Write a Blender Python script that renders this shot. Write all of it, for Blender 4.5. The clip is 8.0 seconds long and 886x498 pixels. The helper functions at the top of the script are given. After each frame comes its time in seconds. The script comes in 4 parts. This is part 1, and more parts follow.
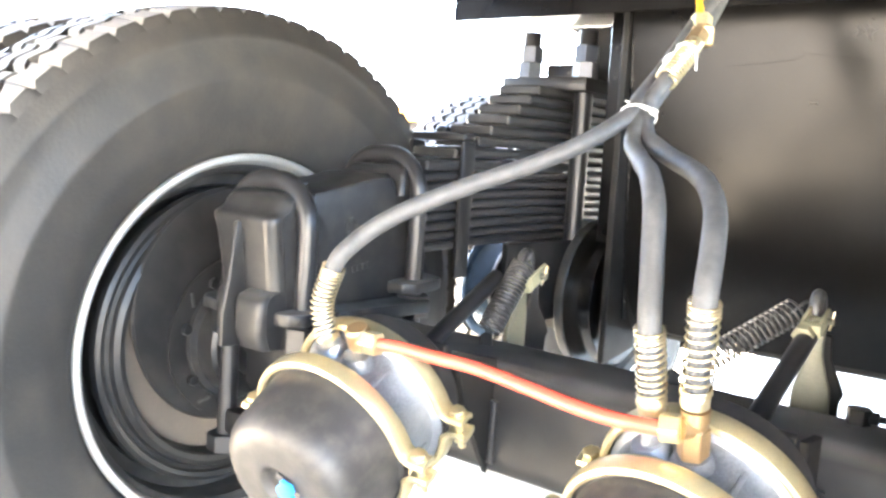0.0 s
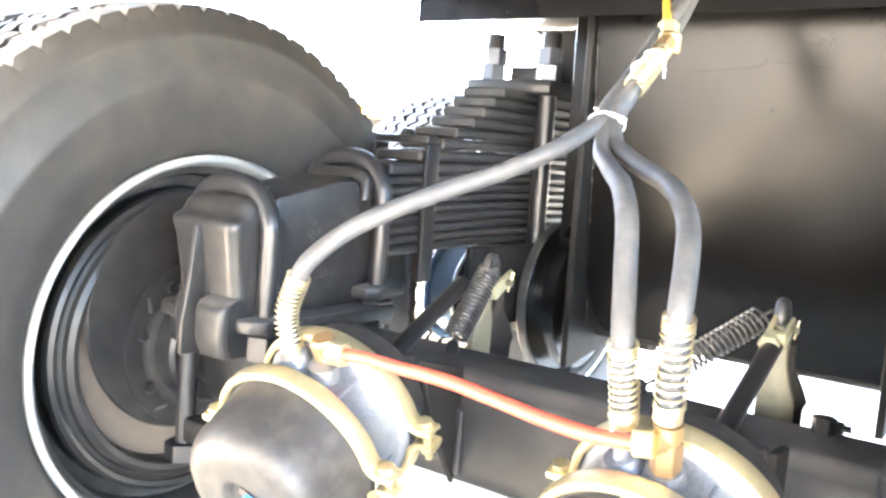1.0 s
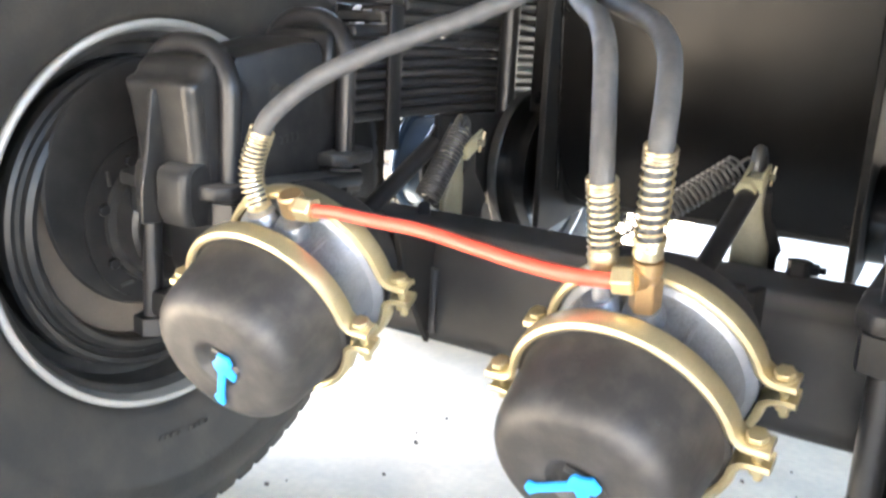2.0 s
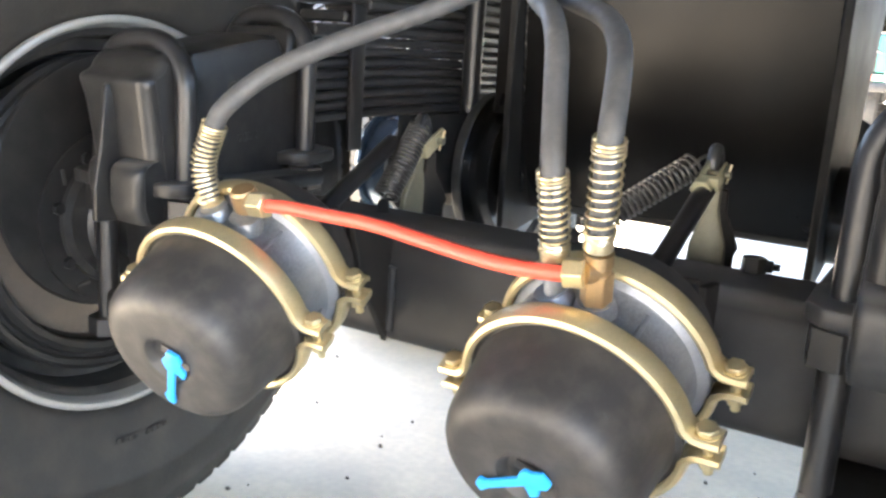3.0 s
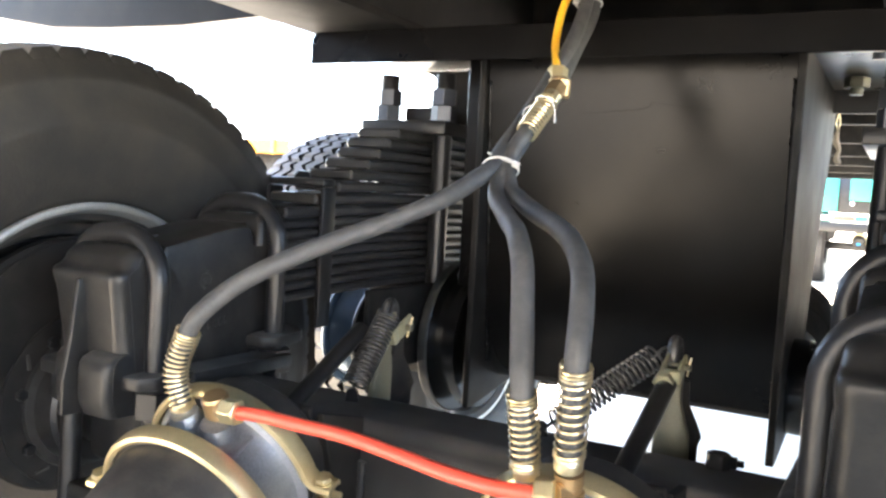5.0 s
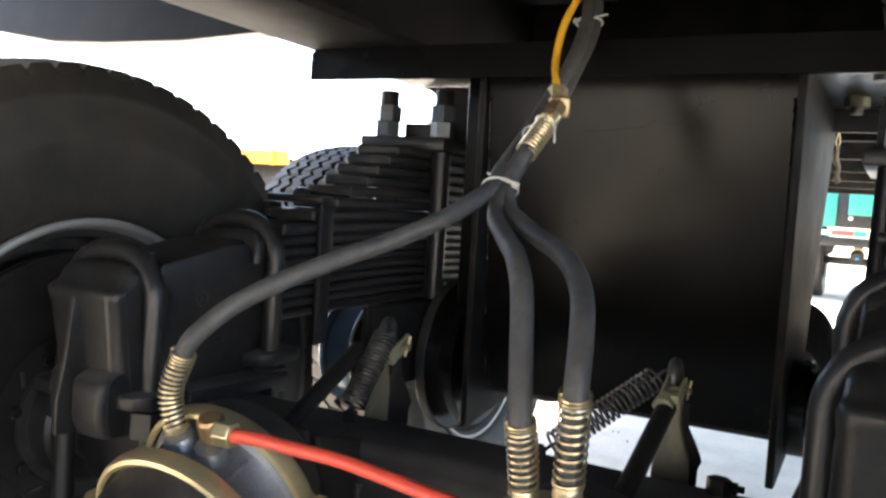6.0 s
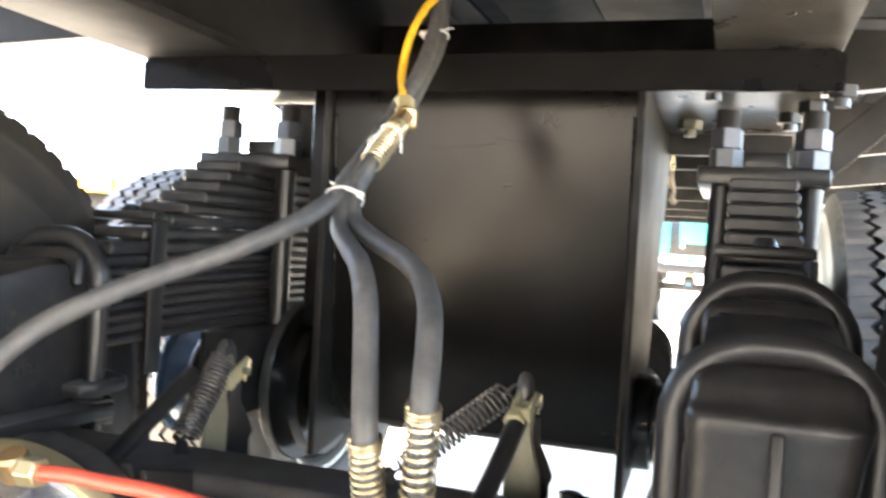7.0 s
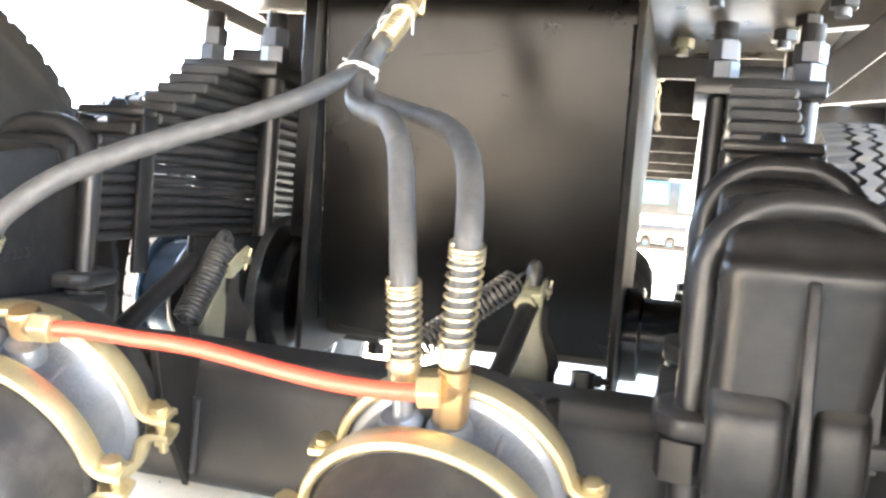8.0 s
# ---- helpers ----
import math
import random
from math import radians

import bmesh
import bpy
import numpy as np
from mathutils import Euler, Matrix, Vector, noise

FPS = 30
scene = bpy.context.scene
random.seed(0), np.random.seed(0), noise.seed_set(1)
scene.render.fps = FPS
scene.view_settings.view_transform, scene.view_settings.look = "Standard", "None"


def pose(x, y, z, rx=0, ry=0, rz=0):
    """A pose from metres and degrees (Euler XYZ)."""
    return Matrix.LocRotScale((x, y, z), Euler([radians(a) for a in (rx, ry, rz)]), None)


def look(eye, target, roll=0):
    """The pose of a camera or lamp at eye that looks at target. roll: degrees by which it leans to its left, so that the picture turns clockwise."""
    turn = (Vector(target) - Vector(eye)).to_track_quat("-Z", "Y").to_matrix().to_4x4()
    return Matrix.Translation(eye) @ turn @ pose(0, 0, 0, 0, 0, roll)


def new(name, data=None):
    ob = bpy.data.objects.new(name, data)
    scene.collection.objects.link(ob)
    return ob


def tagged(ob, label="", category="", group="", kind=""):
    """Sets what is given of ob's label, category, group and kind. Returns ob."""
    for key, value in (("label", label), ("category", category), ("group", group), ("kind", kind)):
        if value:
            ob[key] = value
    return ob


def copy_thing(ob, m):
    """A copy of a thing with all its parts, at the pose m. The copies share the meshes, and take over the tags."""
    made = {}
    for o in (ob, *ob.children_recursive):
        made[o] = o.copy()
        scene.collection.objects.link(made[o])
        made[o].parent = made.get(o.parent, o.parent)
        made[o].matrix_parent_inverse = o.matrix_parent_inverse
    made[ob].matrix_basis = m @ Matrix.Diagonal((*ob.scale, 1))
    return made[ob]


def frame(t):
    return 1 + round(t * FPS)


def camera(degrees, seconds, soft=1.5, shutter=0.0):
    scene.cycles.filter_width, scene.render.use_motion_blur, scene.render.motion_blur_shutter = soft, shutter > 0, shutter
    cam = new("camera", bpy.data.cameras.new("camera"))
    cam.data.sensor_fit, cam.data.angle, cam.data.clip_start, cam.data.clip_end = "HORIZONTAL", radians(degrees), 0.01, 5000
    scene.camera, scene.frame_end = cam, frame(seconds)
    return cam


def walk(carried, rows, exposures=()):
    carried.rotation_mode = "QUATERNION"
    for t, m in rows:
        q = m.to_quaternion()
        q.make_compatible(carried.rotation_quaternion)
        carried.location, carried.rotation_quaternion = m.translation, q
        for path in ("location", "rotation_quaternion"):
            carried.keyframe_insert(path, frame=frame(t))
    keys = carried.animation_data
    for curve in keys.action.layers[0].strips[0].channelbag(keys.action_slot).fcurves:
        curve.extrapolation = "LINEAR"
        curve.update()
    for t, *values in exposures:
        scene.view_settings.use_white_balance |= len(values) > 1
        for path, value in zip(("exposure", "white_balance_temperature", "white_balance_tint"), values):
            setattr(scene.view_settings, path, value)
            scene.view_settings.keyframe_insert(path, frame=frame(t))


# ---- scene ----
cam = camera(54.6, 8.0, soft=2.6, shutter=0.5)
PATH = [
    (0, (0.438, -0.868, 0.827), (-0.782, 0.704, 0.62), 4.1),
    (0.5, (0.427, -0.865, 0.838), (-0.738, 0.746, 0.617), 3.8),
    (1, (0.419, -0.863, 0.837), (-0.719, 0.768, 0.629), 4.6),
    (1.5, (0.418, -0.857, 0.825), (-0.645, 0.82, 0.587), 4.5),
    (1.8, (0.41, -0.849, 0.796), (-0.636, 0.815, 0.427), 4.3),
    (2, (0.406, -0.847, 0.793), (-0.632, 0.803, 0.346), 3.5),
    (2.2, (0.412, -0.834, 0.787), (-0.637, 0.803, 0.32), 3.5),
    (3.3, (0.421, -0.834, 0.782), (-0.546, 0.867, 0.369), 3.7),
    (3.5, (0.422, -0.835, 0.803), (-0.533, 0.869, 0.372), 3.2),
    (4, (0.421, -0.843, 0.828), (-0.511, 0.903, 0.542), 3.5),
    (4.5, (0.417, -0.847, 0.85), (-0.533, 0.909, 0.725), 3.5),
    (4.7, (0.416, -0.851, 0.85), (-0.535, 0.904, 0.733), 3.6),
    (5.8, (0.412, -0.85, 0.858), (-0.535, 0.909, 0.76), 4.2),
    (6, (0.411, -0.845, 0.86), (-0.54, 0.913, 0.773), 4.1),
    (6.1, (0.411, -0.844, 0.858), (-0.538, 0.915, 0.785), 4.1),
    (6.5, (0.415, -0.837, 0.864), (-0.449, 0.967, 0.838), 3.9),
    (6.7, (0.412, -0.818, 0.852), (-0.372, 1.022, 0.851), 4.0),
    (7, (0.401, -0.802, 0.84), (-0.241, 1.092, 0.849), 3.8),
    (7.2, (0.392, -0.806, 0.817), (-0.189, 1.107, 0.811), 4.7),
    (7.5, (0.37, -0.808, 0.788), (-0.167, 1.118, 0.787), 5.0),
    (7.8, (0.359, -0.817, 0.764), (-0.174, 1.109, 0.686), 6.1),
    (8, (0.347, -0.806, 0.755), (-0.19, 1.119, 0.678), 4.9),
]
EXPOSURES = [(0.0, 5.97, 6650, 12), (0.5, 6.13, 6650, 12), (1.0, 6.33, 6650, 12), (1.5, 6.15, 6650, 12), (2.0, 5.10, 6650, 12), (3.5, 4.53, 6650, 12), (4.0, 4.14, 6650, 12), (4.5, 4.52, 6650, 12), (6.0, 3.2, 6650, 12), (6.5, 2.42, 6650, 12), (7.0, 4.80, 6900, 12), (7.5, 5.52, 6900, 12), (8.0, 5.50, 6850, 12)]
walk(cam, [(t, look(eye, target, roll)) for t, eye, target, roll in PATH], EXPOSURES)

# ---- world and light ----
world = bpy.data.worlds.new("world")
scene.world = world
world.use_nodes = True
SUN_EL, SUN_AZ = radians(66), radians(-75)     # azimuth from +y, towards +x
wn = world.node_tree.nodes
sky = wn.new("ShaderNodeTexSky")
sky.sky_type, sky.sun_disc, sky.sun_elevation, sky.sun_rotation = "NISHITA", False, SUN_EL, SUN_AZ
world.node_tree.links.new(sky.outputs[0], wn["Background"].inputs[0])
wn["Background"].inputs[1].default_value = 0.15
sun = new("sun", bpy.data.lights.new("sun", "SUN"))
sun.data.energy, sun.data.angle, sun.data.color = 4.0, radians(0.6), (1.0, 0.95, 0.86)
sun_way = Vector((math.sin(SUN_AZ) * math.cos(SUN_EL), math.cos(SUN_AZ) * math.cos(SUN_EL), math.sin(SUN_EL)))
sun.matrix_basis = look(sun_way * 20, (0, 0, 0))


# ---- materials ----
def material(name, base, rough=0.5, metal=0.0, tint=None, tint_size=9.0, tint_mix=0.5, grain=220.0, bump=0.15,
             rough_spread=0.12, dust=None, dust_mix=0.0, per_object=0.0, spec=0.5, settled=0.0):
    """Base colour broken up by large patches (tint) and dust on upward faces' grain, fine bump and uneven gloss."""
    m = bpy.data.materials.new(name)
    m.use_nodes = True
    n, link = m.node_tree.nodes, m.node_tree.links.new
    b = n["Principled BSDF"]
    b.inputs["Metallic"].default_value = metal
    b.inputs["Specular IOR Level"].default_value = spec
    co = n.new("ShaderNodeTexCoord")

    def noisy(scale, detail=5.0):
        t = n.new("ShaderNodeTexNoise")
        t.inputs["Scale"].default_value, t.inputs["Detail"].default_value = scale, detail
        link(co.outputs["Object"], t.inputs["Vector"])
        return t.outputs["Fac"]

    def ramp(src, a, c):
        r = n.new("ShaderNodeMapRange")
        r.inputs["From Min"].default_value, r.inputs["From Max"].default_value = a, c
        link(src, r.inputs["Value"])
        return r.outputs[0]

    def mixed(fac, a, c):
        x = n.new("ShaderNodeMix")
        x.data_type = "RGBA"
        if isinstance(fac, float):
            x.inputs["Factor"].default_value = fac
        else:
            link(fac, x.inputs["Factor"])
        for s, v in ((x.inputs[6], a), (x.inputs[7], c)):
            if isinstance(v, tuple):
                s.default_value = (*v, 1)
            else:
                link(v, s)
        return x.outputs[2]

    def times(src, k):
        t = n.new("ShaderNodeMath")
        t.operation = "MULTIPLY"
        link(src, t.inputs[0])
        t.inputs[1].default_value = k
        return t.outputs[0]

    big, fine = noisy(tint_size), noisy(grain, 3.0)
    tint = tint or tuple(v * 0.6 for v in base)
    col = mixed(times(ramp(big, 0.4, 0.68), tint_mix), base, tint)
    col = mixed(times(ramp(fine, 0.35, 0.75), 0.3), col, tuple(min(1, v * 1.35) for v in base))
    if dust:
        specks = noisy(tint_size * 3.3, 8.0)
        col = mixed(times(ramp(specks, 0.42, 0.72), dust_mix), col, dust)
    if settled:
        up = n.new("ShaderNodeSeparateXYZ")
        link(n.new("ShaderNodeNewGeometry").outputs["Normal"], up.inputs[0])
        lie = n.new("ShaderNodeMath")
        lie.operation = "MULTIPLY"
        link(ramp(up.outputs["Z"], 0.45, 0.95), lie.inputs[0])
        link(ramp(noisy(9.0, 6.0), 0.1, 0.7), lie.inputs[1])
        col = mixed(times(lie.outputs[0], settled), col, (0.15, 0.143, 0.132))
    if per_object:
        info = n.new("ShaderNodeObjectInfo")
        col = mixed(times(info.outputs["Random"], per_object), col, tint)
    link(col, b.inputs["Base Color"])
    r = n.new("ShaderNodeMapRange")
    r.inputs["To Min"].default_value, r.inputs["To Max"].default_value = max(0.03, rough - rough_spread), min(1, rough + rough_spread)
    link(noisy(tint_size * 2.1), r.inputs["Value"])
    link(r.outputs[0], b.inputs["Roughness"])
    bp = n.new("ShaderNodeBump")
    bp.inputs["Strength"].default_value, bp.inputs["Distance"].default_value = bump, 0.002
    link(fine, bp.inputs["Height"])
    link(bp.outputs[0], b.inputs["Normal"])
    return m


DUST = (0.16, 0.145, 0.12)
M_PAINT = material("black_chassis_paint", (0.010, 0.010, 0.0105), 0.34, spec=0.32, tint=(0.019, 0.018, 0.017), tint_size=4, grain=160, bump=0.08, dust=DUST, dust_mix=0.07)
M_PLATE = material("black_plate_paint", (0.0030, 0.0028, 0.0027), 0.21, rough_spread=0.05, spec=0.118, tint=(0.0055, 0.0051, 0.0050), tint_size=3, grain=90, bump=0.02, dust=DUST, dust_mix=0.02)
M_SATIN = material("satin_side_plate_paint", (0.010, 0.0098, 0.0095), 0.50, rough_spread=0.1, spec=0.10, tint=(0.024, 0.022, 0.02), tint_size=5, grain=110, bump=0.1, dust=DUST, dust_mix=0.1)
M_SIDE = material("matt_side_plate_paint", (0.012, 0.0118, 0.0115), 0.62, rough_spread=0.06, spec=0.08, tint=(0.03, 0.027, 0.025), tint_size=4, grain=110, bump=0.1, dust=DUST, dust_mix=0.1)
M_GLOSS = material("glossy_black_enamel", (0.005, 0.0048, 0.0046), 0.22, rough_spread=0.06, spec=0.45, tint=(0.012, 0.011, 0.010), tint_size=8, grain=120, bump=0.08, dust=DUST, dust_mix=0.04)
# pale base stands in for ground light reflected by the plate undersides
M_WEB = material("ground_lit_satin_plate", (0.034, 0.0315, 0.0275), 0.3, rough_spread=0.1, spec=0.32, tint=(0.065, 0.058, 0.048), tint_size=6, grain=90, bump=0.08, dust=DUST, dust_mix=0.35)
M_FLANGE = material("dusty_cast_flange", (0.012, 0.012, 0.0125), 0.45, spec=0.35, tint=(0.022, 0.021, 0.02), tint_size=12, grain=260, bump=0.14, dust=DUST, dust_mix=0.09, settled=0.75)
M_CAST = material("black_cast_steel", (0.012, 0.012, 0.0125), 0.36, spec=0.33, tint=(0.022, 0.021, 0.02), tint_size=12, grain=260, bump=0.14, dust=DUST, dust_mix=0.09)
M_LEAF = material("black_spring_steel", (0.014, 0.014, 0.0145), 0.46, spec=0.35, tint=(0.028, 0.026, 0.024), tint_size=10, grain=180, bump=0.25, dust=DUST, dust_mix=0.15, per_object=0.5)
M_AXLE = material("dusty_axle_paint", (0.011, 0.011, 0.0115), 0.58, spec=0.4, tint=(0.022, 0.021, 0.020), tint_size=6, grain=180, bump=0.12, dust=DUST, dust_mix=0.08, settled=0.9)
M_UBOLT = material("black_u_bolt", (0.012, 0.012, 0.013), 0.34, spec=0.36, tint=(0.02, 0.02, 0.02), tint_size=20, grain=300, bump=0.05, rough_spread=0.05, dust=DUST, dust_mix=0.03)
M_NUT = material("zinc_nut", (0.085, 0.092, 0.106), 0.36, 0.6, tint=(0.05, 0.053, 0.06), tint_size=40, grain=400, bump=0.1)
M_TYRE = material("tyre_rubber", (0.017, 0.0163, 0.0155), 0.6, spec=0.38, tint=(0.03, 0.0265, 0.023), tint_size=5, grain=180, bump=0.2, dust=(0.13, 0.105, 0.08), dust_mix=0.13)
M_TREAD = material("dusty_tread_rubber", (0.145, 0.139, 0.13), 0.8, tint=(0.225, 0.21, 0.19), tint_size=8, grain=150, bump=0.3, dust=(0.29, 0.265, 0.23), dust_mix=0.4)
M_RIM = material("black_rim_paint", (0.009, 0.009, 0.0095), 0.38, spec=0.22, tint=(0.016, 0.015, 0.014), tint_size=8, grain=200, bump=0.1, dust=DUST, dust_mix=0.06)
M_BARREL = material("grey_black_barrel_paint", (0.020, 0.020, 0.020), 0.42, spec=0.40, tint=(0.05, 0.048, 0.045), tint_size=10, grain=200, bump=0.1, dust=DUST, dust_mix=0.25)
M_RIMEDGE = material("bare_rim_edge", (0.30, 0.295, 0.28), 0.42, 0.45, tint=(0.3, 0.29, 0.27), tint_size=14, grain=260, bump=0.15)
M_DRUM = material("brake_drum_iron", (0.062, 0.051, 0.041), 0.65, 0.0, tint=(0.088, 0.07, 0.055), tint_size=9, grain=200, bump=0.3, dust=(0.11, 0.088, 0.067), dust_mix=0.3)
M_DOME = material("black_chamber_enamel", (0.025, 0.0235, 0.022), 0.5, spec=0.40, tint=(0.032, 0.03, 0.027), tint_size=14, grain=320, bump=0.12, dust=(0.15, 0.13, 0.108), dust_mix=0.2, rough_spread=0.05)
M_GOLD = material("yellow_zinc_plate", (0.60, 0.49, 0.28), 0.36, 0.78, tint=(0.54, 0.48, 0.31), tint_size=26, grain=420, bump=0.06, dust=(0.42, 0.38, 0.20), dust_mix=0.22)
M_ALU = material("die_cast_aluminium", (0.27, 0.285, 0.31), 0.45, 0.7, tint=(0.11, 0.12, 0.135), tint_size=17, tint_mix=0.85, grain=350, bump=0.25, rough_spread=0.1)
M_BRASS = material("brass_fitting", (0.46, 0.31, 0.16), 0.42, 0.85, tint=(0.36, 0.24, 0.12), tint_size=50, grain=500, bump=0.08)
M_WIRE = material("yellow_zinc_wire", (0.66, 0.55, 0.34), 0.32, 0.85, tint=(0.5, 0.41, 0.25), tint_size=60, grain=500, bump=0.05)
M_HOSE = material("grey_black_hose_rubber", (0.043, 0.043, 0.043), 0.6, tint=(0.064, 0.062, 0.058), tint_size=25, grain=380, bump=0.3, dust=(0.14, 0.13, 0.115), dust_mix=0.25)
M_RED = material("red_nylon_line", (0.75, 0.085, 0.05), 0.35, tint=(0.62, 0.06, 0.035), tint_size=20, grain=300, bump=0.05)
M_YELLOW = material("yellow_nylon_line", (0.78, 0.42, 0.03), 0.35, tint=(0.65, 0.33, 0.02), tint_size=20, grain=300, bump=0.05)
M_TIE = material("white_nylon_tie", (0.58, 0.57, 0.54), 0.45, tint=(0.48, 0.47, 0.44), tint_size=60, grain=300, bump=0.05)
M_BLUE = material("blue_plastic_tag", (0.02, 0.3, 0.72), 0.4, tint=(0.015, 0.24, 0.6), tint_size=30, grain=300, bump=0.06)
M_COIL = material("oily_black_coil", (0.045, 0.044, 0.042), 0.4, 0.3, tint=(0.08, 0.075, 0.068), tint_size=40, grain=400, bump=0.1)
M_CLEVIS = material("cream_zinc_clevis", (0.33, 0.31, 0.2), 0.42, 0.35, tint=(0.24, 0.22, 0.13), tint_size=30, grain=300, bump=0.15)
M_LEVER = material("green_zinc_lever", (0.135, 0.128, 0.085), 0.5, 0.15, tint=(0.10, 0.095, 0.07), tint_size=30, grain=300, bump=0.2)
M_GROUND = material("pale_concrete", (0.68, 0.59, 0.45), 0.85, tint=(0.53, 0.45, 0.34), tint_size=1.6, grain=60, bump=0.3, dust=(0.36, 0.33, 0.28), dust_mix=0.45)
M_GREEN = material("green_trailer_paint", (0.009, 0.19, 0.14), 0.45, tint=(0.009, 0.16, 0.12), tint_size=2, grain=60, bump=0.05)
M_ORANGE = material("orange_truck_paint", (0.75, 0.3, 0.02), 0.45, tint=(0.6, 0.24, 0.02), tint_size=2, grain=60, bump=0.05)
M_WHITE = material("white_reflector", (0.42, 0.41, 0.40), 0.4, tint=(0.34, 0.34, 0.33), tint_size=6, grain=60, bump=0.05)
M_REDTAPE = material("red_reflector", (0.6, 0.05, 0.03), 0.4, tint=(0.5, 0.04, 0.03), tint_size=6, grain=60, bump=0.05)
M_GREY = material("grey_blue_panel", (0.26, 0.28, 0.31), 0.5, tint=(0.2, 0.22, 0.24), tint_size=1.2, grain=40, bump=0.08)
M_CLOTH = material("brown_rag", (0.3, 0.24, 0.17), 0.8, tint=(0.2, 0.16, 0.11), tint_size=40, grain=300, bump=0.4)
M_WALL = material("white_bounce_wall", (0.74, 0.725, 0.70), 0.85, tint=(0.64, 0.625, 0.60), tint_size=0.5, grain=30, bump=0.2)
# blue base colour stands in for sky mirrored in the hub cap
M_CHROME = material("sky_tinted_metal", (0.08, 0.12, 0.17), 0.24, 0.5, tint=(0.06, 0.09, 0.13), tint_size=5, grain=60, bump=0.02)


# ---- mesh helpers ----
def finish(bm, name, mat, smooth=True, angle=29):
    bmesh.ops.recalc_face_normals(bm, faces=bm.faces[:])
    me = bpy.data.meshes.new(name)
    bm.to_mesh(me)
    bm.free()
    for m in mat if isinstance(mat, (list, tuple)) else (mat,):
        me.materials.append(m)
    if smooth:
        me.polygons.foreach_set("use_smooth", [True] * len(me.polygons))
        me.set_sharp_from_angle(angle=radians(angle))
    return me


def thing(name, m, label, category, group="", kind=""):
    ob = new(name)
    ob.empty_display_size = 0.02
    ob.matrix_basis = m
    return tagged(ob, label, category, group, kind)


def part(name, bm, mat, parent, label="", m=None, smooth=True):
    ob = new(name, bm if isinstance(bm, bpy.types.Mesh) else finish(bm, name, mat, smooth))
    ob.parent = parent
    if m is not None:
        ob.matrix_basis = m
    return tagged(ob, label)


def solid(name, bm, mat, label, category, m=None, group="", kind="", smooth=True):
    ob = new(name, finish(bm, name, mat, smooth))
    if m is not None:
        ob.matrix_basis = m
    return tagged(ob, label, category, group, kind)


def box(size, at=(0, 0, 0), bevel=0.002, turn=None, segs=2, bm=None):
    bm = bm or bmesh.new()
    m = Matrix.Translation(at) @ (turn or Matrix()) @ Matrix.Diagonal((*size, 1))
    verts = bmesh.ops.create_cube(bm, size=1, matrix=m)["verts"]
    if bevel:
        edges = list({e for v in verts for e in v.link_edges})
        bmesh.ops.bevel(bm, geom=edges, offset=bevel, segments=segs, affect="EDGES", profile=0.5)
    return bm


def prism(outline, depth, axis="x", at=0.0, bevel=0.0, segs=2, bm=None):
    """A closed outline swept straight by depth, centred on at along the axis. Outline pairs: x: (y, z); y: (x, z); z: (x, y)."""
    own = bmesh.new()
    put = {"x": lambda a, b, d: (d, a, b), "y": lambda a, b, d: (a, d, b), "z": lambda a, b, d: (a, b, d)}[axis]
    lo = [own.verts.new(put(a, b, at - depth / 2)) for a, b in outline]
    hi = [own.verts.new(put(a, b, at + depth / 2)) for a, b in outline]
    n = len(outline)
    own.faces.new(lo)
    own.faces.new(hi[::-1])
    for i in range(n):
        own.faces.new((lo[i], lo[(i + 1) % n], hi[(i + 1) % n], hi[i]))
    bmesh.ops.recalc_face_normals(own, faces=own.faces[:])
    if bevel:
        bmesh.ops.bevel(own, geom=own.edges[:], offset=bevel, segments=segs, affect="EDGES", profile=0.5)
    if bm is None:
        return own
    join(bm, own)
    return bm


def join(bm, other, m=None):
    if m is not None:
        other.transform(m)
    me = bpy.data.meshes.new("joined")
    other.to_mesh(me)
    other.free()
    bm.from_mesh(me)
    bpy.data.meshes.remove(me)
    return bm


def lathe(profile, steps=48, bm=None, m=None, start=0.0, sweep=360.0, closed=False):
    """Revolves (radius, height) pairs round z."""
    own = bmesh.new()
    whole = sweep >= 359.9
    count = steps if whole else steps + 1
    rings = []
    for k in range(count):
        a = radians(start + sweep * k / steps)
        rings.append([own.verts.new((r * math.cos(a), r * math.sin(a), h)) for r, h in profile])
    n = len(profile)
    for k in range(steps):
        one, two = rings[k], rings[(k + 1) % count]
        for i in range(n if closed else n - 1):
            j = (i + 1) % n
            own.faces.new((one[i], two[i], two[j], one[j]))
    if closed and not whole:
        own.faces.new(rings[0])
        own.faces.new(rings[-1][::-1])
    bmesh.ops.remove_doubles(own, verts=own.verts[:], dist=1e-6)
    if m is not None:
        own.transform(m)
    return join(bm, own) if bm is not None else own


def smooth_line(points, per=8):
    """A Catmull-Rom line through the points."""
    p = [Vector(v) for v in points]
    p = [2 * p[0] - p[1]] + p + [2 * p[-1] - p[-2]]
    out = []
    for i in range(1, len(p) - 2):
        for s in range(per):
            t = s / per
            a, b, c, d = p[i - 1:i + 3]
            out.append(0.5 * (2 * b + (c - a) * t + (2 * a - 5 * b + 4 * c - d) * t * t + (3 * b - a - 3 * c + d) * t ** 3))
    return out + [p[-2]]


